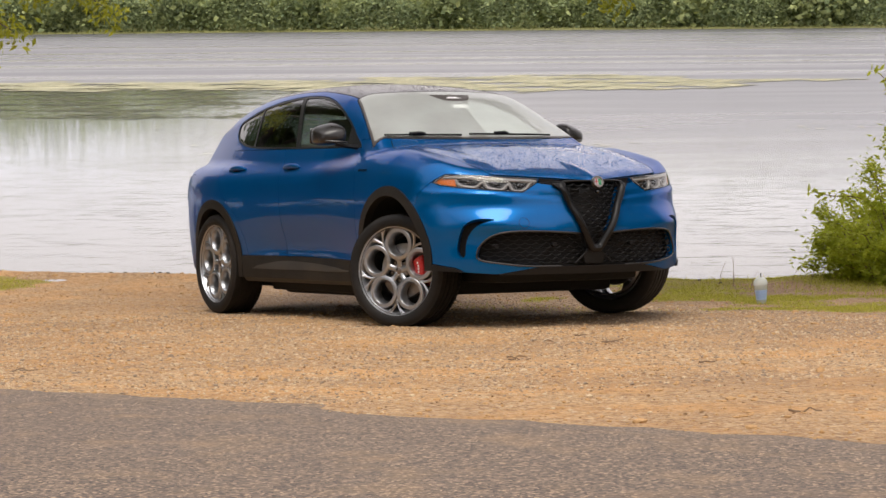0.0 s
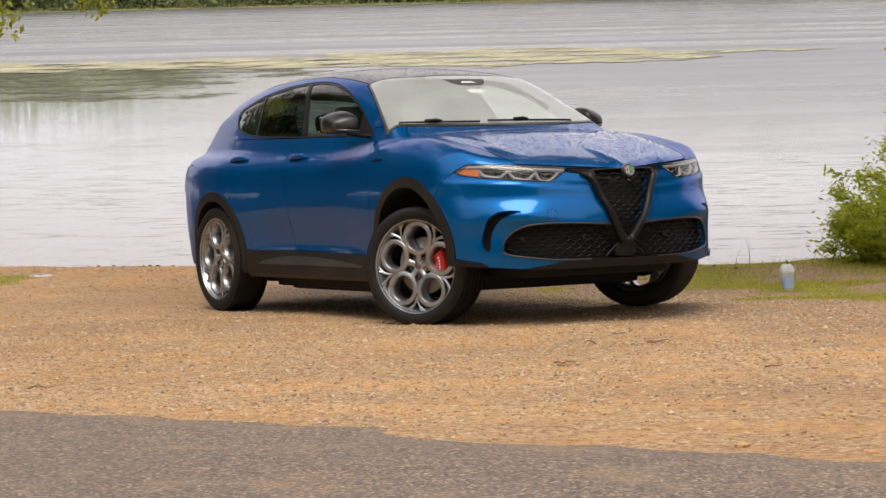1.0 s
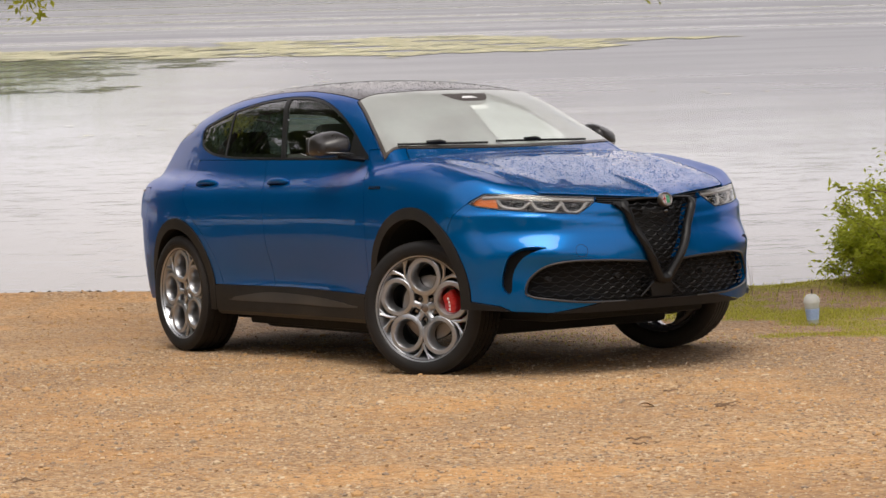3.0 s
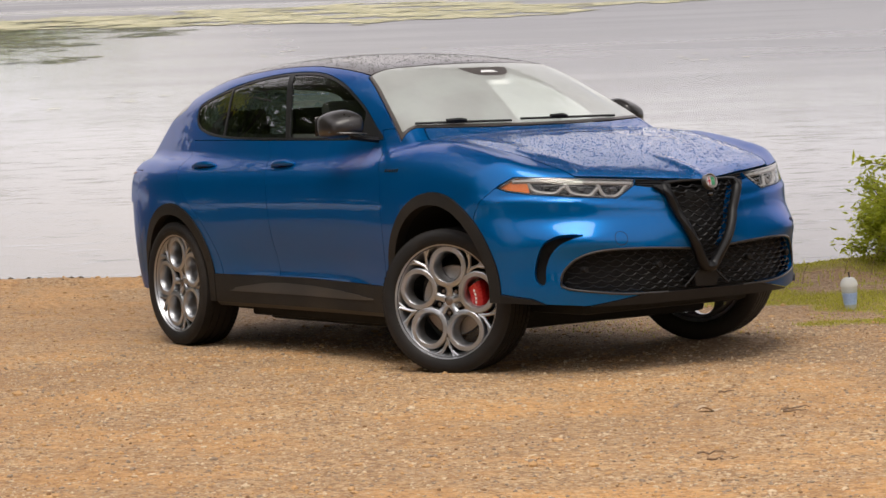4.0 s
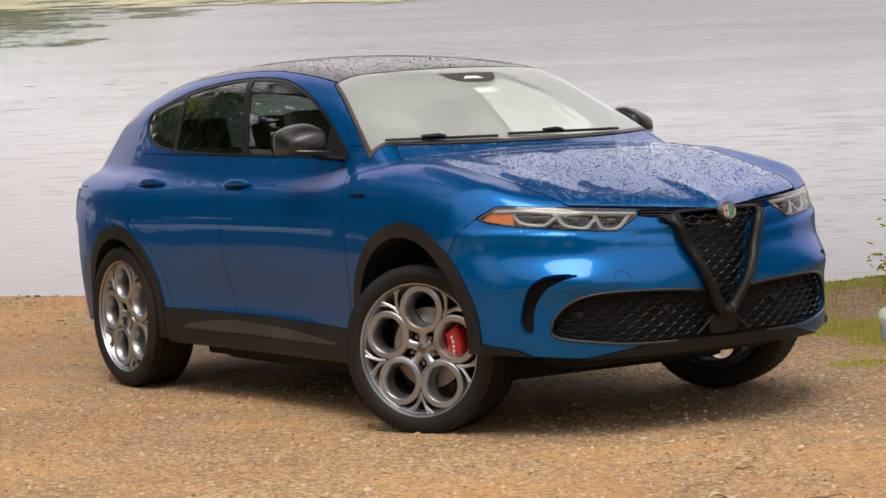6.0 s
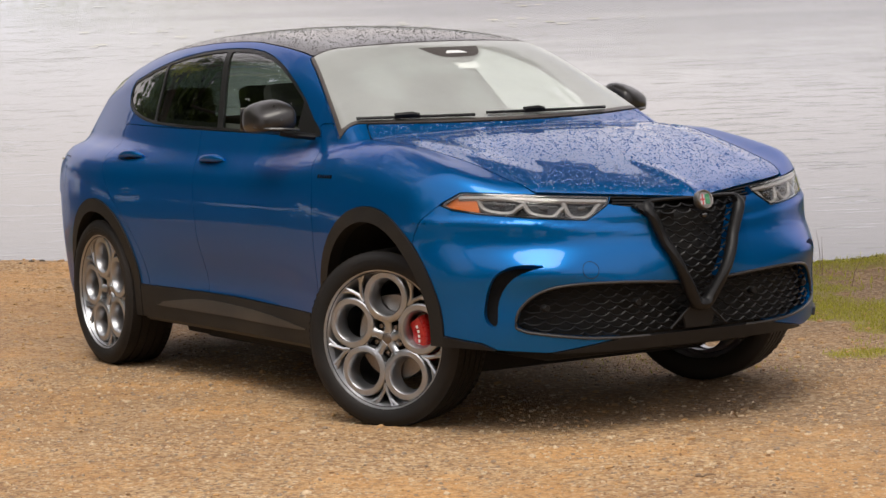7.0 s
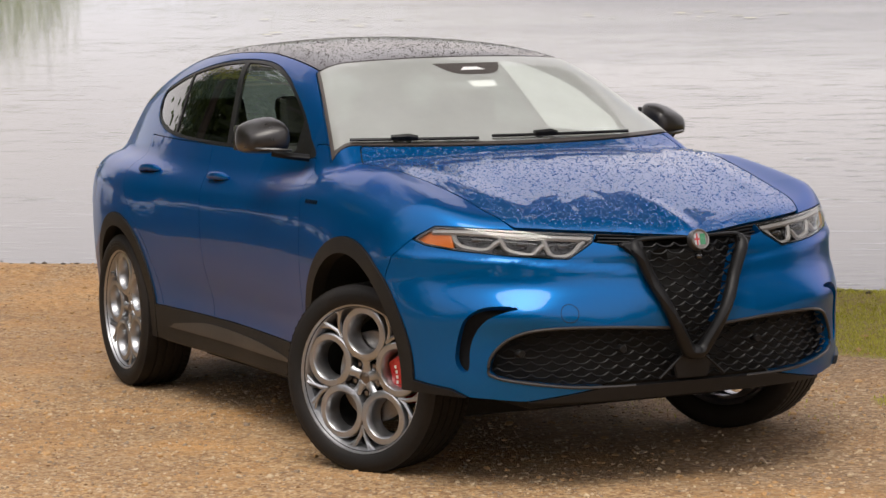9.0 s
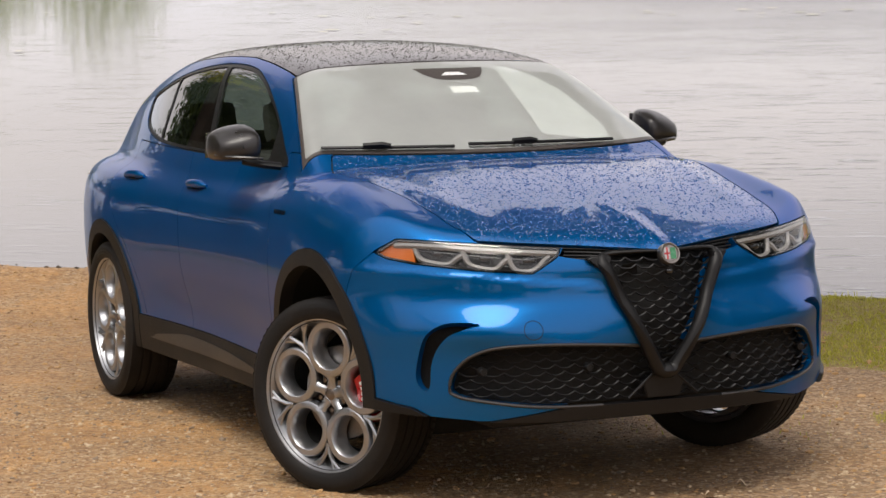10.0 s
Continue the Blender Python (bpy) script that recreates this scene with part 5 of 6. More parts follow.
part("rear_view_mirror", bm, SATIN_BLACK, car)


# ---- cabin ----
def seat(x, y, w, back_tilt=14):
    root = new("seat")
    root.parent = car
    root.matrix_local = pose(x, y, .42)
    bm = bmesh.new()
    box(bm, (-.25, -w, .0), (.27, w, .16), .05)
    part("cushion", bm, CLOTH, root)
    bm = bmesh.new()
    box(bm, (-.07, -w, 0), (.06, w, .60), .05, pose(-.24, 0, .12, 0, -back_tilt, 0))
    part("backrest", bm, CLOTH, root)
    for k in ((0,) if w < .4 else (-.42, 0, .42)):
        bm = bmesh.new()
        box(bm, (-.045, k - .13, .63), (.05, k + .13, .80), .04, pose(-.24, 0, .12, 0, -back_tilt, 0))
        part("headrest", bm, CLOTH, root)


seat(.12, -.37, .25)
seat(.12, .37, .25)
seat(-.80, 0, .62, 20)
bm = bmesh.new()
box(bm, (.56, -.72, .62), (1.02, .72, 1.03), .06)
for v in bm.verts:
    v.co.z += .07 * (v.co.x - .56)
part("dashboard", bm, LINER, car)
bm = bmesh.new()
c, n = Vector((.46, .37, .95)), pose(0, 0, 0, 0, -62, 0)
ring = [c + n @ Vector((.185 * math.cos(a), .185 * math.sin(a), 0)) for a in np.linspace(0, 2 * math.pi, 33)[:-1]]
tube(bm, [tuple(p) for p in ring], .016, 8, True)
tube(bm, [tuple(ring[0]), tuple(c), tuple(ring[16])], .018, 6)
tube(bm, [tuple(c), tuple(ring[8])], .018, 6)
tube(bm, [tuple(c), (.62, .37, .87)], .03, 6)
part("steering_wheel", bm, SATIN_BLACK, car)

for o in glass_parts:
    o.visible_shadow = False


# ---- land ----
def soft(v, w):
    return w * np.logaddexp(0, v / w)


SHORE = cat_loop([(-90, -9), (-40, -5.2), (-22, -3.2), (-13, -2.2), (-8.6, -1.65), (-7.3, -1.15), (-6.5, -.62), (-5.85, -.05), (-5.35, .48), (-4.6, 1.1), (-3.6, 2.0), (-2.7, 2.9), (-2.15, 3.6), (-2.0, 4.25), (-2.05, 4.8), (-1.6, 6.5), (0, 11), (8, 26), (30, 60), (90, 130)], 6, False)
LAKE = np.concatenate([SHORE, [(90, 900), (-900, 900), (-900, -9)]])


def lake_depth(x, y):
    """Distance inside the lake, below nought on land, with a ragged edge."""
    d = inside(x, y, LAKE)
    return d + .10 * np.sin(2.3 * x + 1.1 * y) * np.sin(1.7 * y - .6 * x) + .04 * np.sin(7.1 * x) * np.sin(6.3 * y)


def height(x, y):
    """Height of the land."""
    s = .924 * x - .381 * y
    z = .0763 * s + .0523 * soft(-1.9 - s, .35) - .068 * soft(s - 10, .8)
    z = np.where(s < -8, np.maximum(z, -.3), z)
    z = z + .028 * np.exp(-((x - 1.35) / .6) ** 2 - ((y - .85) / .45) ** 2)
    d = lake_depth(x, y)
    bank = np.clip((d + .12) / .5, 0, 1)
    z = z + .03 * np.exp(-((d + .35) / .18) ** 2)
    z = np.where(d > -.12, z * (1 - bank) + (-.34 - .06 * np.clip(d, 0, 20)) * bank, z)
    far = np.hypot(x, y)
    return z + np.clip(far - 40, 0, 400) * .004 * (d < -3)


def bumps(x, y):
    return .006 * np.sin(3.1 * x + 1.7 * y) * np.sin(2.3 * y - 1.2 * x) + .004 * np.sin(8.3 * x + 2 * y) * np.sin(7.7 * y)


def spaced(lo, hi, step, far):
    core = np.arange(lo, hi + step, step)
    steps = step * 1.28 ** np.arange(1, 60)
    out = np.cumsum(steps)
    out = out[out < far]
    return np.concatenate([(lo - out)[::-1], core, hi + out])


def make_ground():
    xs, ys = spaced(-8.5, 11, .075, 1400), spaced(-8.5, 7, .075, 1400)
    X, Y = np.meshgrid(xs, ys, indexing="ij")
    x, y = X.ravel(), Y.ravel()
    z = np.concatenate([height(a, b) + bumps(a, b) for a, b in zip(np.array_split(x, 12), np.array_split(y, 12))])
    n, k = len(xs), len(ys)
    i = np.arange(n * k).reshape(n, k)
    quads = np.stack([i[:-1, :-1], i[1:, :-1], i[1:, 1:], i[:-1, 1:]], -1).reshape(-1, 4)
    me = bpy.data.meshes.new("ground")
    me.from_pydata(np.stack([x, y, z], 1).tolist(), [], quads.tolist())
    me.polygons.foreach_set("use_smooth", [True] * len(me.polygons))
    me.materials.append(GRAVEL)
    return tagged(new("ground", me), "sandy gravel shore with worn tyre tracks", "ground", kind="structure")


ground = make_ground()


def make_water():
    me = bpy.data.meshes.new("water")
    me.from_pydata([(-900, -500, -.22), (100, -500, -.22), (100, 900, -.22), (-900, 900, -.22)], [], [(0, 1, 2, 3)])
    me.materials.append(WATER)
    return tagged(new("water", me), "calm grey lake with faint ripples", "lake", kind="structure")


make_water()

# asphalt of the road, with its broken edge on the gravel
ROAD_EDGE = [(-30, -19), (-8, -10), (0, -6.7), (3, -5.35), (4.75, -4.6), (5.65, -4.2), (6.45, -3.86), (6.75, -3.95), (7.0, -3.95), (7.7, -3.52), (8.5, -3.15), (10, -2.55), (14, -.6), (22, 4), (40, 16)]


def make_road():
    xs, ys = spaced(2.5, 11, .06, 30), spaced(-7.5, -1.5, .06, 30)
    X, Y = np.meshgrid(xs, ys, indexing="ij")
    i = np.arange(X.size).reshape(X.shape)
    quads = np.stack([i[:-1, :-1], i[1:, :-1], i[1:, 1:], i[:-1, 1:]], -1).reshape(-1, 4)
    V = np.stack([X.ravel(), Y.ravel(), 0 * X.ravel()], 1)
    poly = ROAD_EDGE + [(48, 6), (8, -22), (-26, -28)]

    def g(x, y, z):
        rag = .05 * np.sin(3.1 * x + .7) * np.sin(1.3 * x - 2 * y) + .025 * np.sin(11 * x + 3 * y) + .018 * np.sin(23 * x - 9 * y) * np.sin(17 * y)
        return inside(x, y, poly) + rag
    d = g(*V.T)
    keep = (d[quads] > -.6).any(1)
    m = split(tidy(V, [tuple(q) for q in quads[keep].tolist()]), g)[0]
    V, F = m
    d = np.clip(g(*V.T), 0, 1)
    V[:, 2] = height(V[:, 0], V[:, 1]) + bumps(V[:, 0], V[:, 1]) * .4 + .004 + .02 * np.clip(d / .3, 0, 1)
    me = bpy.data.meshes.new("road")
    me.from_pydata(V.tolist(), [], F)
    me.polygons.foreach_set("use_smooth", [True] * len(me.polygons))
    me.materials.append(ASPHALT)
    return tagged(new("road", me), "worn grey asphalt with a broken edge", "road", kind="structure")


make_road()
rng = np.random.default_rng(7)


def joined(name, verts, faces, material, label, category, kind="stuff"):
    me = bpy.data.meshes.new(name)
    me.from_pydata(np.asarray(verts).reshape(-1, 3).tolist(), [], np.asarray(faces).tolist())
    me.materials.append(material)
    return tagged(new(name, me), label, category, kind=kind)


def scatter_lumps(name, x, y, size, material, label, category, sink=.3):
    """Many small angular stones."""
    t = bmesh.new()
    bmesh.ops.create_icosphere(t, subdivisions=1, radius=1)
    base = np.array([v.co[:] for v in t.verts])
    tri = np.array([[v.index for v in f.verts] for f in t.faces])
    t.free()
    n = len(x)
    a = rng.uniform(0, 2 * math.pi, n)
    sx, sy, sz = size * rng.uniform(.7, 1.5, n), size * rng.uniform(.6, 1.1, n), size * rng.uniform(.35, .75, n)
    jig = rng.uniform(.75, 1.2, (n, len(base), 1))
    b = base[None] * jig
    px, py = b[..., 0] * sx[:, None], b[..., 1] * sy[:, None]
    V = np.stack([x[:, None] + px * np.cos(a)[:, None] - py * np.sin(a)[:, None], y[:, None] + px * np.sin(a)[:, None] + py * np.cos(a)[:, None],
                  (height(x, y) + bumps(x, y))[:, None] + (b[..., 2] + (1 - 2 * sink) * .5) * sz[:, None]], -1)
    F = tri[None] + (np.arange(n) * len(base))[:, None, None]
    return joined(name, V, F.reshape(-1, 3), material, label, category)


def strewn(n, lo, hi, test):
    x, y = rng.uniform(lo[0], hi[0], n), rng.uniform(lo[1], hi[1], n)
    ok = test(x, y)
    return x[ok], y[ok]


dry = lambda x, y: lake_depth(x, y) < -.1
x, y = strewn(16000, (-6, -6.2), (9, 3), dry)
scatter_lumps("gravel", x, y, rng.gamma(2.0, .0024, len(x)) + .0022, PEBBLE, "small tan stones strewn over the ground", "gravel")
x, y = strewn(1300, (-4, -6), (8, 2.2), dry)
scatter_lumps("pale_gravel", x, y, rng.gamma(2.2, .002, len(x)) + .003, PEBBLE_PALE, "small pale stones strewn over the ground", "gravel")

x, y = strewn(6000, (-4.5, -6), (8, 2.4), dry)
scatter_lumps("crumbs", x, y, np.minimum(rng.gamma(1.6, .0014, len(x)) + .002, .008), CRUMB, "dark crumbs of bark and soil strewn over gravel", "crumbs", .15)

x, y = strewn(12000, (-1.5, -4.6), (6.5, 1.8), dry)
scatter_lumps("grit", x, y, rng.gamma(2.0, .0014, len(x)) + .0022, PEBBLE_PALE, "fine pale chips of stone strewn over gravel", "grit", .2)
x, y = strewn(13000, (-1.5, -4.6), (6.5, 1.8), dry)
scatter_lumps("dark_grit", x, y, rng.gamma(2.0, .0014, len(x)) + .0022, GRIT_GREY, "fine grey-brown chips of stone strewn over gravel", "grit", .2)

k = rng.integers(6 * 4, 6 * 14, 90)
x, y = SHORE[k, 0] + rng.normal(0, .12, 90) + .12, SHORE[k, 1] + rng.normal(0, .12, 90) - .12
scatter_lumps("clods", x, y, np.minimum(rng.gamma(2, .006, 90) + .006, .024), BARK, "dark clods of earth along the waterline", "earth")


# ---- grass ----
def patchy(x, y):
    v = np.sin(1.9 * x + .8 * y) * np.sin(2.7 * y - .9 * x) + .6 * np.sin(5.3 * x + 2) * np.sin(4.1 * y + 1) + .4 * np.sin(11 * x) * np.sin(9.7 * y)
    return v


def grass_share(x, y):
    right = np.clip((y + .16 * patchy(2.3 * x, 2.1 * y) - (1.45 + .18 * (x - .6) ** 2 * (x > .6) + .10 * np.clip(.6 - x, 0, 3))) / .9, 0, 1)
    left = np.clip(1.25 - np.hypot((x + 6.0) / 1.5, (y + 1.7) / .95), 0, 1) * 1.6
    s = np.maximum(right * .95, left)
    s = s + .85 * patchy(x, y) * (s > .02) - .27
    hole = np.exp(-((x - .15) / .8) ** 2 - ((y - 2.2) / .16) ** 2) * .9
    under = np.exp(-((x - .2) / 1.2) ** 2 - ((y - .9) / .5) ** 2) * .22
    return np.where(lake_depth(x, y) < -.1, np.clip(np.maximum(s - hole, under + .1 * patchy(x, y) * under), 0, 1), 0)


def blades(name, x, y, tall, wide, material, label, category, lean=.5):
    n = len(x)
    a, b = rng.uniform(0, 2 * math.pi, n), rng.uniform(0, 2 * math.pi, n)
    h = tall * rng.uniform(.45, 1.25, n)
    l = h * rng.uniform(.1, lean, n)
    z = height(x, y) + bumps(x, y)
    w = wide * rng.uniform(.7, 1.3, n)
    cx, cy = np.cos(a) * w, np.sin(a) * w
    lx, ly = np.cos(b) * l, np.sin(b) * l
    V = np.stack([np.stack([x - cx, y - cy, z - .005], 1), np.stack([x + cx, y + cy, z - .005], 1),
                  np.stack([x + lx * .4 + cx * .7, y + ly * .4 + cy * .7, z + h * .6], 1), np.stack([x + lx * .4 - cx * .7, y + ly * .4 - cy * .7, z + h * .6], 1),
                  np.stack([x + lx, y + ly, z + h], 1)], 1)
    k = np.arange(n)[:, None] * 5
    F = [tuple(r) for r in (k + [[0, 1, 2, 3]]).tolist()] + [tuple(r) for r in (k + [[3, 2, 4]]).tolist()]
    me = bpy.data.meshes.new(name)
    me.from_pydata(V.reshape(-1, 3).tolist(), [], F)
    me.materials.append(material)
    return tagged(new(name, me), label, category, kind="stuff")


x, y = np.array([v.co[:2] for v in ground.data.vertices]).T
near = (np.abs(x) < 12) & (np.abs(y) < 12)
cover = np.zeros(len(x))
cover[near] = grass_share(x[near], y[near])
ground.data.attributes.new("turf", "FLOAT", "POINT").data.foreach_set("value", cover.astype(np.float32))
earthy = np.zeros(len(x))
earthy[near] = np.clip((y[near] + 1.0 - .12 * (x[near] - 1.5) - .35 * np.clip(x[near] - 3.2, 0, 9) + .35 * patchy(.6 * x[near], .6 * y[near])) / 1.9, 0, 1) * np.clip((x[near] + 4.5) / 3, 0, 1)
ground.data.attributes.new("soil", "FLOAT", "POINT").data.foreach_set("value", earthy.astype(np.float32))
grown = lambda x, y: rng.uniform(0, 1, len(x)) < np.clip(grass_share(x, y), 0, 1) ** 1.8 * .6
a, b = strewn(420000, (-3.5, .6), (5, 6.5), grown), strewn(60000, (-8, -3.2), (-4, 0), grown)
x, y = np.concatenate([a[0], b[0]]), np.concatenate([a[1], b[1]])
blades("grass", x, y, .016, .0024, GRASS, "short patchy yellow-green grass", "grass", .9)
x, y = strewn(9000, (-4, 2.2), (5, 7), lambda x, y: (rng.uniform(0, 1, len(x)) < np.clip((y - 3.0 - .2 * x) / 1.2, 0, 1) * .8) & (lake_depth(x, y) < -.1))
blades("long_grass", x, y, .040, .003, GRASS, "longer green grass near the bush", "grass", .7)


# ---- trees and bush ----
def leaves(points, size, aspect=.5, droop=.3):
    """Folded leaf shapes at points; returns vertices and faces."""
    n = len(points)
    d = rng.normal(0, 1, (n, 3))
    d[:, 2] = d[:, 2] * .5 - droop
    d /= np.linalg.norm(d, axis=1)[:, None]
    s = np.cross(d, rng.normal(0, 1, (n, 3)))
    s /= np.linalg.norm(s, axis=1)[:, None]
    nn = np.cross(d, s)
    L = (size * rng.uniform(.6, 1.35, n))[:, None]
    p = points
    V = np.stack([p, p + d * L * .45 + s * L * aspect * .5 + nn * L * .06, p + d * L, p + d * L * .45 - s * L * aspect * .5 + nn * L * .06, p + d * L * .5 - nn * L * .04], 1)
    k = (np.arange(n) * 5)[:, None]
    F = np.concatenate([k + [0, 1, 4], k + [1, 2, 4], k + [2, 3, 4], k + [3, 0, 4]])
    return V.reshape(-1, 3), F


def limb(a, b, sag=.0, n=7, wob=.08):
    t = np.linspace(0, 1, n)[:, None]
    a, b = np.array(a, float), np.array(b, float)
    p = a * (1 - t) + b * t + np.array((0, 0, 1)) * (-sag * 4 * t * (t - 1) * -1) * -1
    p[1:-1] += rng.normal(0, wob * np.linalg.norm(b - a) / n, (n - 2, 3))
    return p


def tree(x, y, tall, spread, count, leaf, material, boughs=(), low=.35, over=None, label="tall leafy tree with a dense green crown"):
    root = tagged(new("tree"), label, "tree", group="trees round the shore")
    z = float(height(np.array(x), np.array(y)))
    root.matrix_world = pose(x, y, z)
    bm = bmesh.new()
    trunk = limb((0, 0, -.1), (rng.normal(0, .3), rng.normal(0, .3), tall * .8), 0, 9, .3)
    tube(bm, trunk, np.linspace(tall * .024, tall * .006, 9), 9)
    ends = []
    for k in range(11):
        t = rng.uniform(low, .95)
        base = trunk[int(t * 8)]
        a = k * 2.4 + rng.uniform(-.4, .4)
        reach = spread * rng.uniform(.6, 1.05) * (1.15 - .55 * t)
        end = base + np.array((math.cos(a) * reach, math.sin(a) * reach, tall * rng.uniform(.02, .2)))
        p = limb(base, end, .2, 7)
        tube(bm, p, np.linspace(tall * .009, tall * .002, 7), 6)
        ends += [p[3], p[4], p[5], p[6]]
        for _ in range(3):
            e2 = p[rng.integers(2, 6)] + rng.normal(0, 1, 3) * spread * .28
            q = limb(p[rng.integers(2, 5)], e2, 0, 5)
            tube(bm, q, np.linspace(tall * .004, tall * .0012, 5), 5)
            ends += [q[3], q[4]]
    ends += [trunk[-1], trunk[-2]]
    part("trunk", bm, BARK, root)
    ends = np.array(ends)
    pick = ends[rng.integers(0, len(ends), count)]
    P = pick + rng.normal(0, 1, (count, 3)) * np.array((1, 1, .7)) * spread * rng.uniform(.05, .22, (count, 1))
    if over is not None:
        bm3 = bmesh.new()
        reach = []
        for q in over:
            line = limb(trunk[4], np.array(q) - (x, y, z), .3, 9)
            tube(bm3, line, np.linspace(tall * .009, tall * .002, 9), 6)
            reach += [line[5], line[6], line[7], line[8], line[8] + rng.normal(0, .7, 3), line[7] + rng.normal(0, .7, 3)]
        part("limb", bm3, BARK, root)
        reach = np.array(reach)
        Q = reach[rng.integers(0, len(reach), 70000)] + rng.normal(0, 1, (70000, 3)) * np.array((1, 1, .7)) * rng.uniform(.2, .75, (70000, 1))
        gx, gy, gz = (Q + (x, y, z)).T
        gx, gy = gx - 1.8, gy + .1
        turn = np.arctan2(gy, gx)
        ragged = .045 * np.sin(17 * turn) + .035 * np.sin(41 * turn + 1) + .02 * np.sin(93 * turn)
        Q = Q[(gy < 3.4) & ((gz - .95) / np.hypot(gx, gy) > .57 + ragged)]
        P = np.concatenate([P, Q])
    V, F = leaves(P, leaf)
    for b in boughs:
        local = [np.array(q) - (x, y, z) for q in b]
        bm2 = bmesh.new()
        line = cat_loop(local, 6, False)
        tube(bm2, line, np.linspace(.03, .004, len(line)), 6)
        part("bough", bm2, BARK, root)
        k = len(line)
        tips = line[rng.integers(int(k * .84), k, 420)] + rng.normal(0, .075, (420, 3)) * (1, 1, .9)
        v2, f2 = leaves(tips, .062, .42, .9)
        me = bpy.data.meshes.new("bough_leaves")
        me.from_pydata(v2.tolist(), [], f2.tolist())
        me.materials.append(LEAF_SUN)
        o = new("bough_leaves", me)
        o.parent = root
    me = bpy.data.meshes.new("crown")
    me.from_pydata(V.tolist(), [], F.tolist())
    me.materials.append(material)
    o = new("crown", me)
    o.parent = root
    return root


tree(-12.0, -3.4, 14, 5.4, 6000, .24, LEAF, boughs=[[(-13, -4, 4.4), (-8, -4.2, 3.9), (-4, -2.9, 2.75), (-2.15, -2.06, 1.92)], [(-13, -4, 4.4), (-9, -3.0, 4.2), (-6, -1.6, 3.2), (-4.08, -.58, 2.06)], [(-13, -4, 4.6), (-9.2, -2.4, 4.4), (-6, -1.0, 3.5), (-3.93, -.28, 2.26)], [(-13, -4, 4.6), (-9.2, -3.2, 4.4), (-6.2, -2.0, 3.2), (-4.5, -1.05, 2.22)]], low=.55)
tree(5.4, 11.6, 13, 6.0, 12000, .26, LEAF, boughs=[[(3.5, 10, 6), (2.6, 6, 5.2), (1.1, 1.9, 3.2), (.48, 1.26, 2.13)]], low=.45, over=[(-2.4, 3.0, 4.7), (-3.2, 3.6, 5.2), (-1.6, 2.4, 4.9), (-2.6, 2.3, 4.8), (-3.2, 4.6, 5.7), (-.5, 2.2, 5.2), (-1.0, 2.7, 5.6), (-.4, 2.0, 6.0), (.1, 1.7, 6.0), (-.6, 1.4, 5.2), (-1.8, 1.0, 4.6), (-2.6, 1.4, 5.4), (-3.4, 2.4, 6.2), (-1.6, 1.6, 6.4), (-1.4, .4, 5.0), (-2.4, 2.6, 6.8)])
tree(-20, -5.5, 12, 4, 11000, .34, LEAF, low=.15)
tree(-28, -6.5, 12, 4.5, 10000, .4, LEAF, low=.15)
tree(-16, -9, 13, 5.5, 12000, .38, LEAF, low=.2)
tree(-8, -10, 13, 5.5, 12000, .36, LEAF, low=.25)
tree(15.5, -17, 14, 6, 12000, .36, LEAF, low=.3)
tree(22, -11, 14, 6, 12000, .36, LEAF, low=.3)
tree(9, -19, 10, 5, 8000, .36, LEAF)
tree(24, 15, 8, 4, 6000, .34, LEAF)
tree(8.6, 16.5, 9, 4.4, 9000, .3, LEAF, low=.1)
tree(11, 23, 11, 5, 9000, .36, LEAF, low=.1)
tree(6.6, 13.4, 5, 2.8, 6000, .22, LEAF, low=.1)
tree(13, 14, 8, 4.2, 8000, .32, LEAF, low=.1)


def near_woods():
    """The wood that closes the place behind the road."""
    pts = []
    for k in range(170):
        a = math.radians(rng.uniform(212, 436))
        front = 345 < math.degrees(a) < 424
        gap = 258 < math.degrees(a) < 302
        d = rng.uniform(34, 50) if front or gap else rng.uniform(20, 32)
        c = np.array((4.0, -2.0)) + d * np.array((math.cos(a), math.sin(a)))
        tall, wide = rng.uniform(7, 13) * (.9 if math.degrees(a) > 365 else .62 if front or gap else 1.25), rng.uniform(1.6, 3.0)
        n = 260
        u = rng.normal(0, 1, (n, 3))
        u /= np.linalg.norm(u, axis=1)[:, None]
        u *= rng.uniform(.5, 1.0, (n, 1))
        p = u * (wide, wide, tall * .5) + (c[0], c[1], tall * .5 + .4)
        pts.append(p)
    for k in range(60):
        c = np.array((rng.uniform(-55, -11), 0))
        c[1] = -8.5 + .05 * c[0] - rng.uniform(0, 12)
        tall, wide = rng.uniform(7, 13), rng.uniform(1.6, 3.0)
        u = rng.normal(0, 1, (260, 3))
        u /= np.linalg.norm(u, axis=1)[:, None]
        pts.append(u * rng.uniform(.5, 1.0, (260, 1)) * (wide, wide, tall * .5) + (c[0], c[1], tall * .5 + .2))
    V, F = leaves(np.concatenate(pts), .62, .7, .1)
    joined("near_woods", V, F, LEAF, "dark green wood behind the road", "woods")


near_woods()


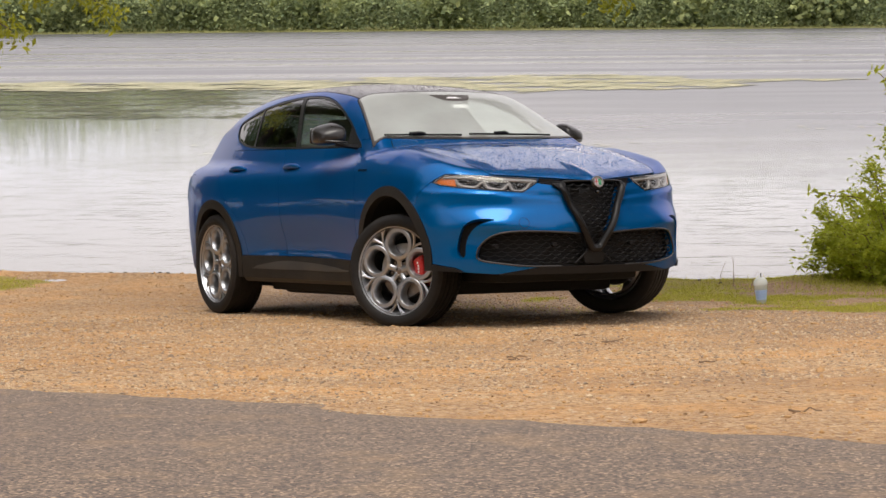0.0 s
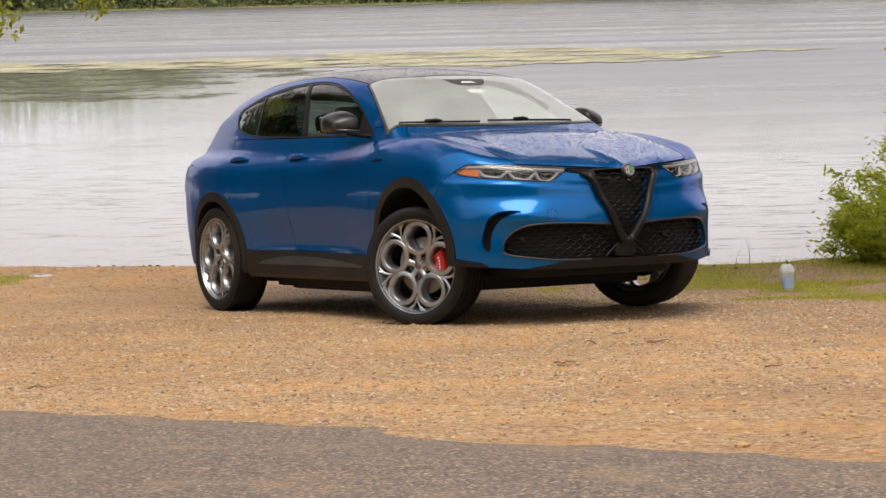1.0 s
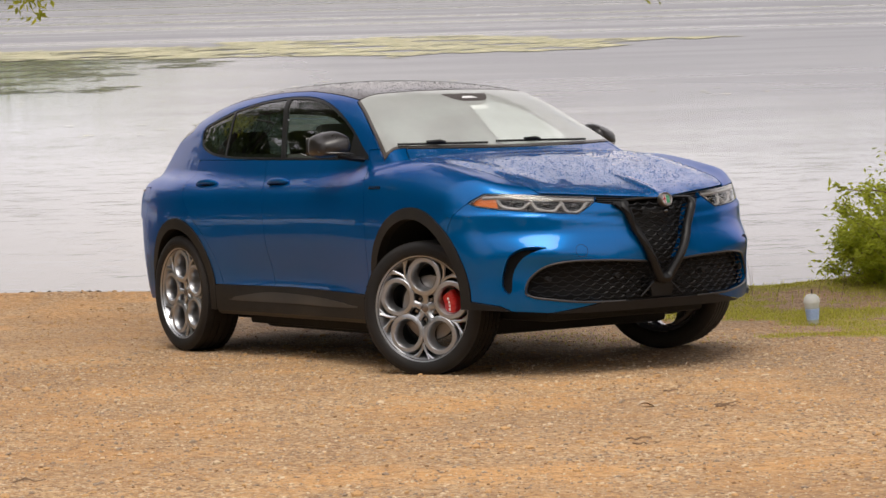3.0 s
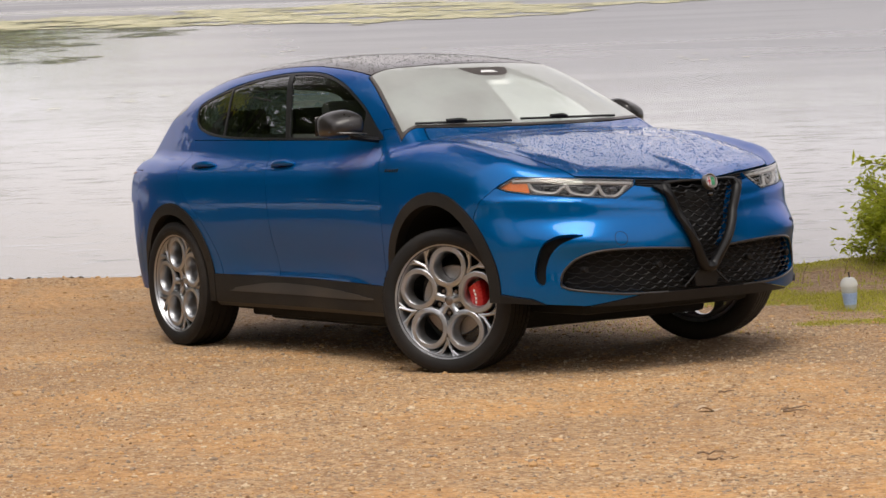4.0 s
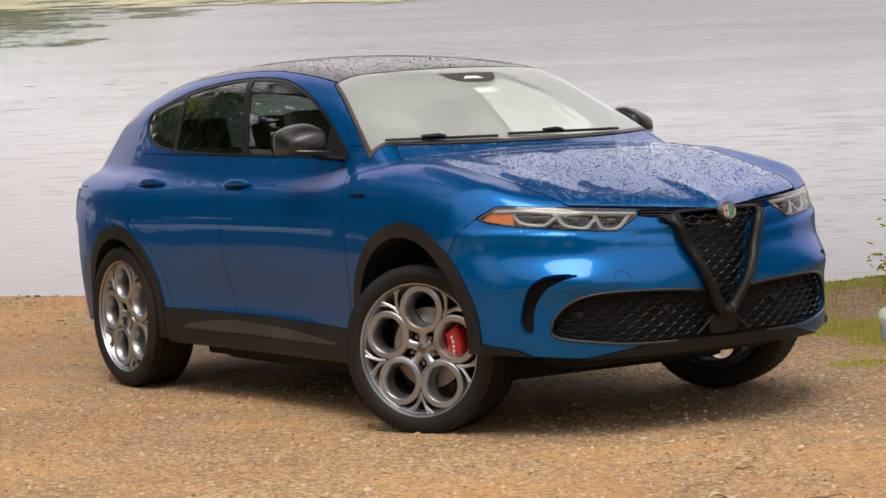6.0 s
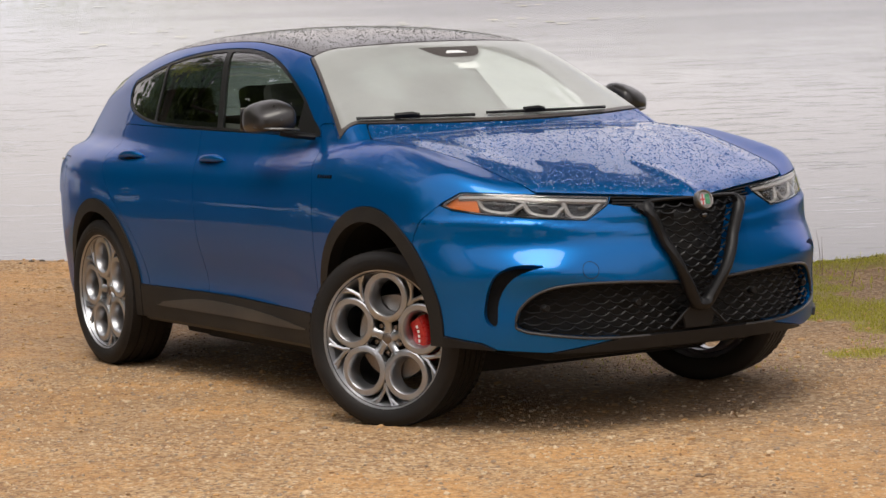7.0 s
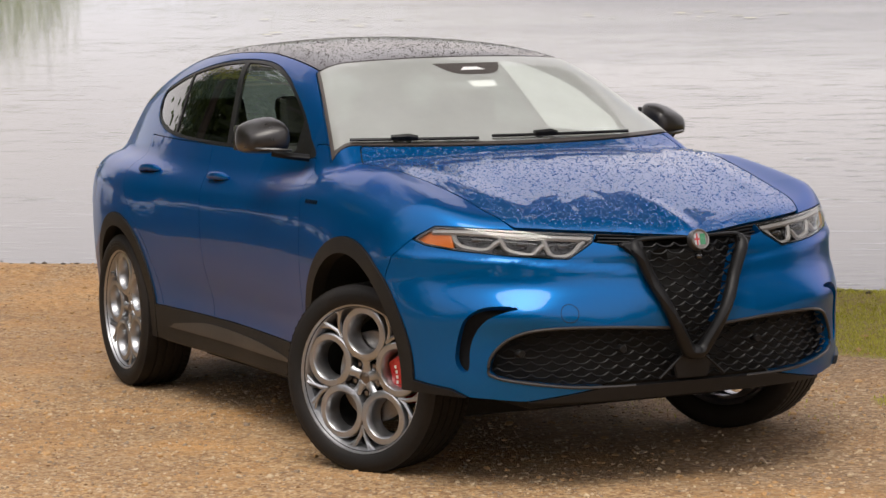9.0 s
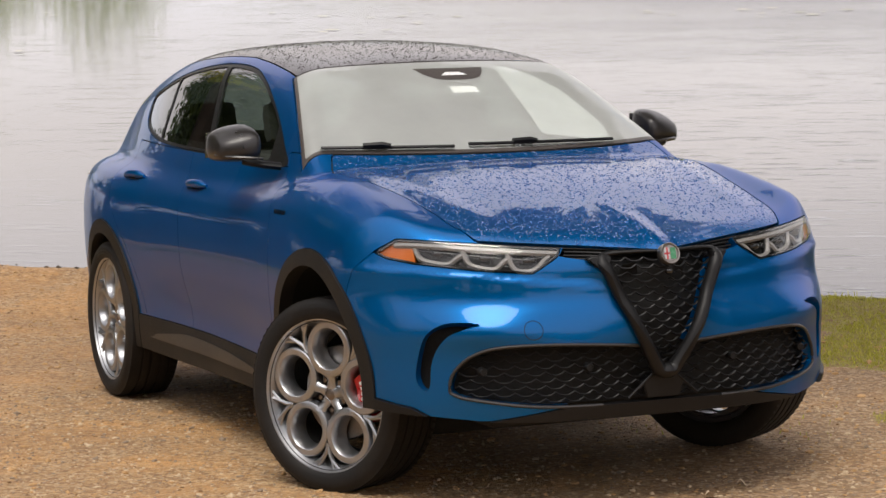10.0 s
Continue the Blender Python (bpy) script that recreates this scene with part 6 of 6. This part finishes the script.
def bush(x, y):
    root = tagged(new("bush"), "bright green leafy shrub at the edge of the water", "bush")
    z = float(height(np.array(x), np.array(y)))
    root.matrix_world = pose(x, y, z)
    tips = []
    for k in range(124):
        a = rng.uniform(0, 2 * math.pi)
        r = 1.08 * math.sqrt(rng.uniform(.02, 1.0))
        up = (rng.uniform(.2, .7) if k % 3 else rng.uniform(.7, 1.15)) * (1.15 - .5 * r)
        if k % 7 == 0:
            up *= 1.5
        if k >= 84:
            r, up = rng.uniform(.75, 1.1), rng.uniform(.1, .32)
        base = np.array((math.cos(a), math.sin(a), 0)) * r * .6
        end = np.array((math.cos(a) * r, math.sin(a) * r, up))
        line = cat_loop([base - (0, 0, .03), base * .7 + end * .3 + (0, 0, .10 * up), base * .25 + end * .75 + (0, 0, .12 * up), end], 5, False)
        bm = bmesh.new()
        tube(bm, line, np.linspace(.009, .002, len(line)), 5)
        part("stem", bm, TWIG, root)
        tips.append(line[2:])
    tips = np.concatenate(tips)
    n = 36000
    P = tips[rng.integers(0, len(tips), n)] + rng.normal(0, 1, (n, 3)) * rng.uniform(.015, .075, (n, 1))
    P[:, 2] = np.maximum(P[:, 2], .02)
    V, F = leaves(P, .052, .36, .1)
    me = bpy.data.meshes.new("leaf_mass")
    me.from_pydata(V.tolist(), [], F.tolist())
    me.materials.append(BUSH)
    o = new("leaf_mass", me)
    o.parent = root
    # a long bare twig and sprigs that reach over the water's edge
    for q in ([(-.2, -.3, .5), (-.32, -.6, .66), (-.4, -.8, .68), (-.45, -.97, .72)], [(-.2, -.4, .3), (-.28, -.62, .38), (-.34, -.82, .44), (-.37, -.92, .54)], [(.1, .1, 1.0), (-.05, -.25, 1.35), (-.15, -.42, 1.58), (-.2, -.55, 1.72)], [(.2, .2, 1.0), (.15, -.05, 1.4), (.08, -.2, 1.62), (.0, -.3, 1.84)]):
        line = cat_loop(q, 6, False)
        bm = bmesh.new()
        tube(bm, line, np.linspace(.008, .002, len(line)), 5)
        part("sprig", bm, TWIG, root)
        P = line[rng.integers(6, len(line), 34)] + rng.normal(0, .018, (34, 3))
        V, F = leaves(P, .075, .4, .15)
        me = bpy.data.meshes.new("sprig_leaves")
        me.from_pydata(V.tolist(), [], F.tolist())
        me.materials.append(BUSH)
        o = new("sprig_leaves", me)
        o.parent = root


bush(-1.12, 5.45)


# ---- the far side and the weed on the water ----
def far_woods():
    """Crowns of many small leaf clumps along the far shore."""
    eye, mid = np.array((14.85, -8.0)), math.radians(151)
    V, F, off = [], [], 0
    pts = []
    for k in range(560):
        a = mid + math.radians(rng.uniform(-24, 24))
        d = rng.uniform(271, 318)
        c = eye + d * np.array((math.cos(a), math.sin(a)))
        turn = math.degrees(a - mid)
        tall = rng.uniform(6.5, 11.5) * (1 + .15 * min(max(turn, 0), 2) / 2 + .8 * min(max(turn - 10.5, 0), 2) / 2)
        wide = rng.uniform(2.2, 5.5)
        n = 290
        u = rng.normal(0, 1, (n, 3))
        u /= np.linalg.norm(u, axis=1)[:, None]
        u *= rng.uniform(.72, 1.0, (n, 1))
        lump = 1 + .25 * np.sin(5 * u[:, :1] + k) * np.sin(4 * u[:, 1:2] + 2 * k) + .15 * np.sin(9 * u[:, 2:] + k)
        p = u * lump * (wide, wide, tall * .5) + (c[0], c[1], tall * .52 - .1)
        pts.append(p[p[:, 2] > -.1])
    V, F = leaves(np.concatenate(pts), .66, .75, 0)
    joined("far_woods", V, F, FAR_LEAF_HAZED, "dense green woods along the far shore, paled for haze", "woods")
    # leafy edge of the wood, down to the bank
    n = 110000
    a = mid + np.radians(rng.uniform(-16, 19, n))
    t = a * 270
    top = 3.4 + 1.2 * np.sin(t * .31) * np.sin(t * .13 + 1) + .9 * np.sin(t * .83 + 2) + .5 * np.sin(t * 1.9)
    d = 273 + 2.5 * np.sin(t * .47) + rng.normal(0, .8, n)
    p = np.stack([eye[0] + d * np.cos(a), eye[1] + d * np.sin(a), top * rng.uniform(0, 1, n) ** .7], 1)
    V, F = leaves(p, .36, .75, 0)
    joined("wood_edge", V, F, EDGE_LEAF_HAZED, "green leafage along the edge of the far woods, paled for haze", "woods")
    # low bank with reeds
    n = 9000
    a = mid + np.radians(rng.uniform(-24, 24, n))
    d = rng.uniform(266, 274, n)
    p = np.stack([eye[0] + d * np.cos(a), eye[1] + d * np.sin(a), rng.uniform(-.22, -.08, n)], 1)
    V, F = leaves(p, .24, .4, -.6)
    joined("far_reeds", V, F, REED, "pale reeds along the far waterline", "reeds")
    ring = []
    for d, z in ((267, -.3), (270, -.1), (285, 0), (420, 4)):
        ring.append([(eye[0] + d * math.cos(t), eye[1] + d * math.sin(t), z) for t in np.radians(np.linspace(115, 187, 60))])
    V = np.array(ring).reshape(-1, 3)
    F = [(i * 60 + j, i * 60 + j + 1, i * 60 + 61 + j, i * 60 + 60 + j) for i in range(3) for j in range(59)]
    me = bpy.data.meshes.new("far_bank")
    me.from_pydata(V.tolist(), [], F)
    me.materials.append(REED)
    tagged(new("far_bank", me), "low grassy bank across the lake", "bank", kind="structure")


far_woods()


def pads(name, x, y, r, material, label, lift):
    """Flat ragged patches floating on the water."""
    n, k = len(x), 9
    a = np.linspace(0, 2 * math.pi, k, endpoint=False)[None] + rng.uniform(0, 1, (n, 1))
    rr = r[:, None] * rng.uniform(.55, 1.15, (n, k))
    turn = math.radians(61)
    u, v = rr * np.cos(a) * 1.7, rr * np.sin(a) * .8
    V = np.stack([x[:, None] + u * math.cos(turn) - v * math.sin(turn), y[:, None] + u * math.sin(turn) + v * math.cos(turn), np.full((n, k), -.22 + lift) + rng.uniform(0, .006, (n, 1))], -1)
    F = (np.arange(n) * k)[:, None] + np.arange(k)[None]
    return joined(name, V, F, material, label, "water plants")


WEED_NEAR = [(-36.4, 1), (-35.3, 9.3), (-34.3, 11.9), (-34.3, 14.4), (-41, 18.7), (-48.7, 25.8), (-55.8, 29.6), (-60.8, 18), (-64, 5.9), (-52, -2)]
x, y = strewn(120000, (-64, -3), (-32, 30), lambda x, y: (inside(x, y, WEED_NEAR) + 1.2 * patchy(x * .3, y * .3) > .6) & (rng.uniform(0, 1, len(x)) < .16 + .3 * patchy(x * .5, y * .5)))
pads("weed_mat", x, y, rng.uniform(.03, .13, len(x)), MAT_DARK, "green water weed in ragged mats, darkened to match the reflected woods", .004)
off = lambda turn, d: (14.85 + d * math.cos(radians(turn)), -8 + d * math.sin(radians(turn)))
BAND = [off(t, d) for t, d in ((166, 75), (161, 74), (156, 73), (152, 70.5), (149, 69), (146, 70), (143.3, 76), (142.8, 79), (146, 84), (149, 86), (152, 84.5), (156, 82), (161, 83), (166, 83))]
x, y = strewn(190000, (-66, 8), (-38, 46), lambda x, y: (inside(x, y, BAND) + 1.3 * patchy(x * .3, y * .3) > .2) & (rng.uniform(0, 1, len(x)) < .38 + .5 * patchy(x * .45, y * .45)))
pads("lily_band", x, y, rng.uniform(.05, .18, len(x)), MAT_PALE, "pale yellow-green lily pads in a long band", .012)
x, y = strewn(1500, (-40, -2), (-20, 22), lambda x, y: (patchy(x * .3, y * .3) > .35) & (rng.uniform(0, 1, len(x)) < .5))
pads("loose_pads", x, y, rng.uniform(.02, .07, len(x)), MAT_PALE, "loose pale pads adrift on the lake", .010)


# ---- small things on the shore ----
def cup(x, y):
    root = tagged(new("plastic_cup"), "clear plastic iced-drink cup with blue print, standing on grass", "cup")
    root.matrix_world = pose(x, y, float(height(np.array(x), np.array(y))) + .002, 3, -2, 0)
    up = pose(0, 0, 0, 90, 0, 0)
    for name, prof, mat_, lab in (("cup_wall", [(.0005, .0), (.031, .0), (.033, .004), (.0475, .135), (.049, .138)], CUP, ""),
                                  ("dome_lid", [(.0505, .136), (.0505, .143), (.045, .165), (.030, .182), (.012, .187), (.009, .186)], CUP, "clear domed lid"),
                                  ("print_band", [(.0368, .03), (.0445, .10)], BLUE_PRINT, "pale blue print")):
        bm = bmesh.new()
        lathe(bm, prof, 28)
        bm.transform(up)
        part(name, bm, mat_, root, lab)
    bm = bmesh.new()
    tube(bm, [(.01, 0, .01), (.0, .006, .215)], .0035, 6)
    part("straw", bm, SATIN_BLACK, root)


cup(.53, 2.45)


def litter(name, x, y, length, wide, material, label, category, turn):
    """A curled leaf or a thin piece of bark on the ground."""
    bm = bmesh.new()
    n = 7
    rows = []
    for i in range(n):
        t = i / (n - 1)
        w = wide * math.sin(math.pi * min(max(t * .92 + .05, 0), 1)) ** .7
        rows.append([bm.verts.new((length * (t - .5), s * w, .006 + .012 * abs(s) * (1 + math.sin(5 * t)) * .6 + .006 * math.sin(7 * t))) for s in (-1, -.4, .4, 1)])
    for a, b in zip(rows, rows[1:]):
        for k in range(3):
            bm.faces.new((a[k], a[k + 1], b[k + 1], b[k]))
    me = bpy.data.meshes.new(name)
    for f in bm.faces:
        f.smooth = True
    bm.to_mesh(me)
    bm.free()
    me.materials.append(material)
    o = tagged(new(name, me), label, category)
    o.matrix_world = pose(x, y, float(height(np.array(x), np.array(y)) + bumps(np.array(x), np.array(y))), 0, 0, turn)


litter("dry_leaf", 3.51, -1.09, .10, .024, DRY_LEAF, "pale dry leaf lying on gravel", "leaf", 70)
litter("dry_leaf", 2.01, 0.42, .045, .014, DRY_LEAF, "small pale leaf lying on gravel", "leaf", 60)
litter("dry_leaf", 2.12, 0.23, .04, .013, DRY_LEAF, "small pale leaf lying on gravel", "leaf", 75)
for x, y, l, t in ((4.59, -1.93, 0.11, 60), (3.86, -0.95, 0.09, 64), (5.39, -1.4, 0.09, 80), (3.11, -0.66, 0.07, 58), (3.81, -0.9, 0.12, 66), (3.83, -4.17, 0.2, 62), (7.72, -2.61, 0.12, 40), (4.46, -1.87, 0.1, 50)):
    line = limb((-l / 2, 0, .006), (l / 2, 0, .008), 0, 6, .25)
    bm = bmesh.new()
    tube(bm, line, np.linspace(.0045, .002, 6), 5)
    me = bpy.data.meshes.new("twig")
    bm.to_mesh(me)
    bm.free()
    me.materials.append(TWIG)
    o = tagged(new("twig", me), "short brown twig lying on gravel", "twig", group="twigs on the gravel")
    o.matrix_world = pose(x, y, float(height(np.array(x), np.array(y)) + bumps(np.array(x), np.array(y))), 0, 0, t)

# dry stalks by the water
for x, y, h, lean in ((-1.55, 3.55, .28, .05), (-1.45, 3.62, .32, -.04), (-1.2, 4.0, .26, .09), (-1.62, 3.75, .30, -.08), (-.9, 3.95, .34, .1), (-1.05, 3.5, .22, .04)):
    bm = bmesh.new()
    tube(bm, [(0, 0, -.02), (lean * .3, .01, h * .35), (lean, .03, h * .7)], [.002, .0016, .0008], 5)
    me = bpy.data.meshes.new("weed_stalk")
    bm.to_mesh(me)
    bm.free()
    me.materials.append(TWIG)
    o = tagged(new("weed_stalk", me), "thin dry weed stalk at the waterline", "stalk", group="stalks by the water")
    o.matrix_world = pose(x, y, float(height(np.array(x), np.array(y))))
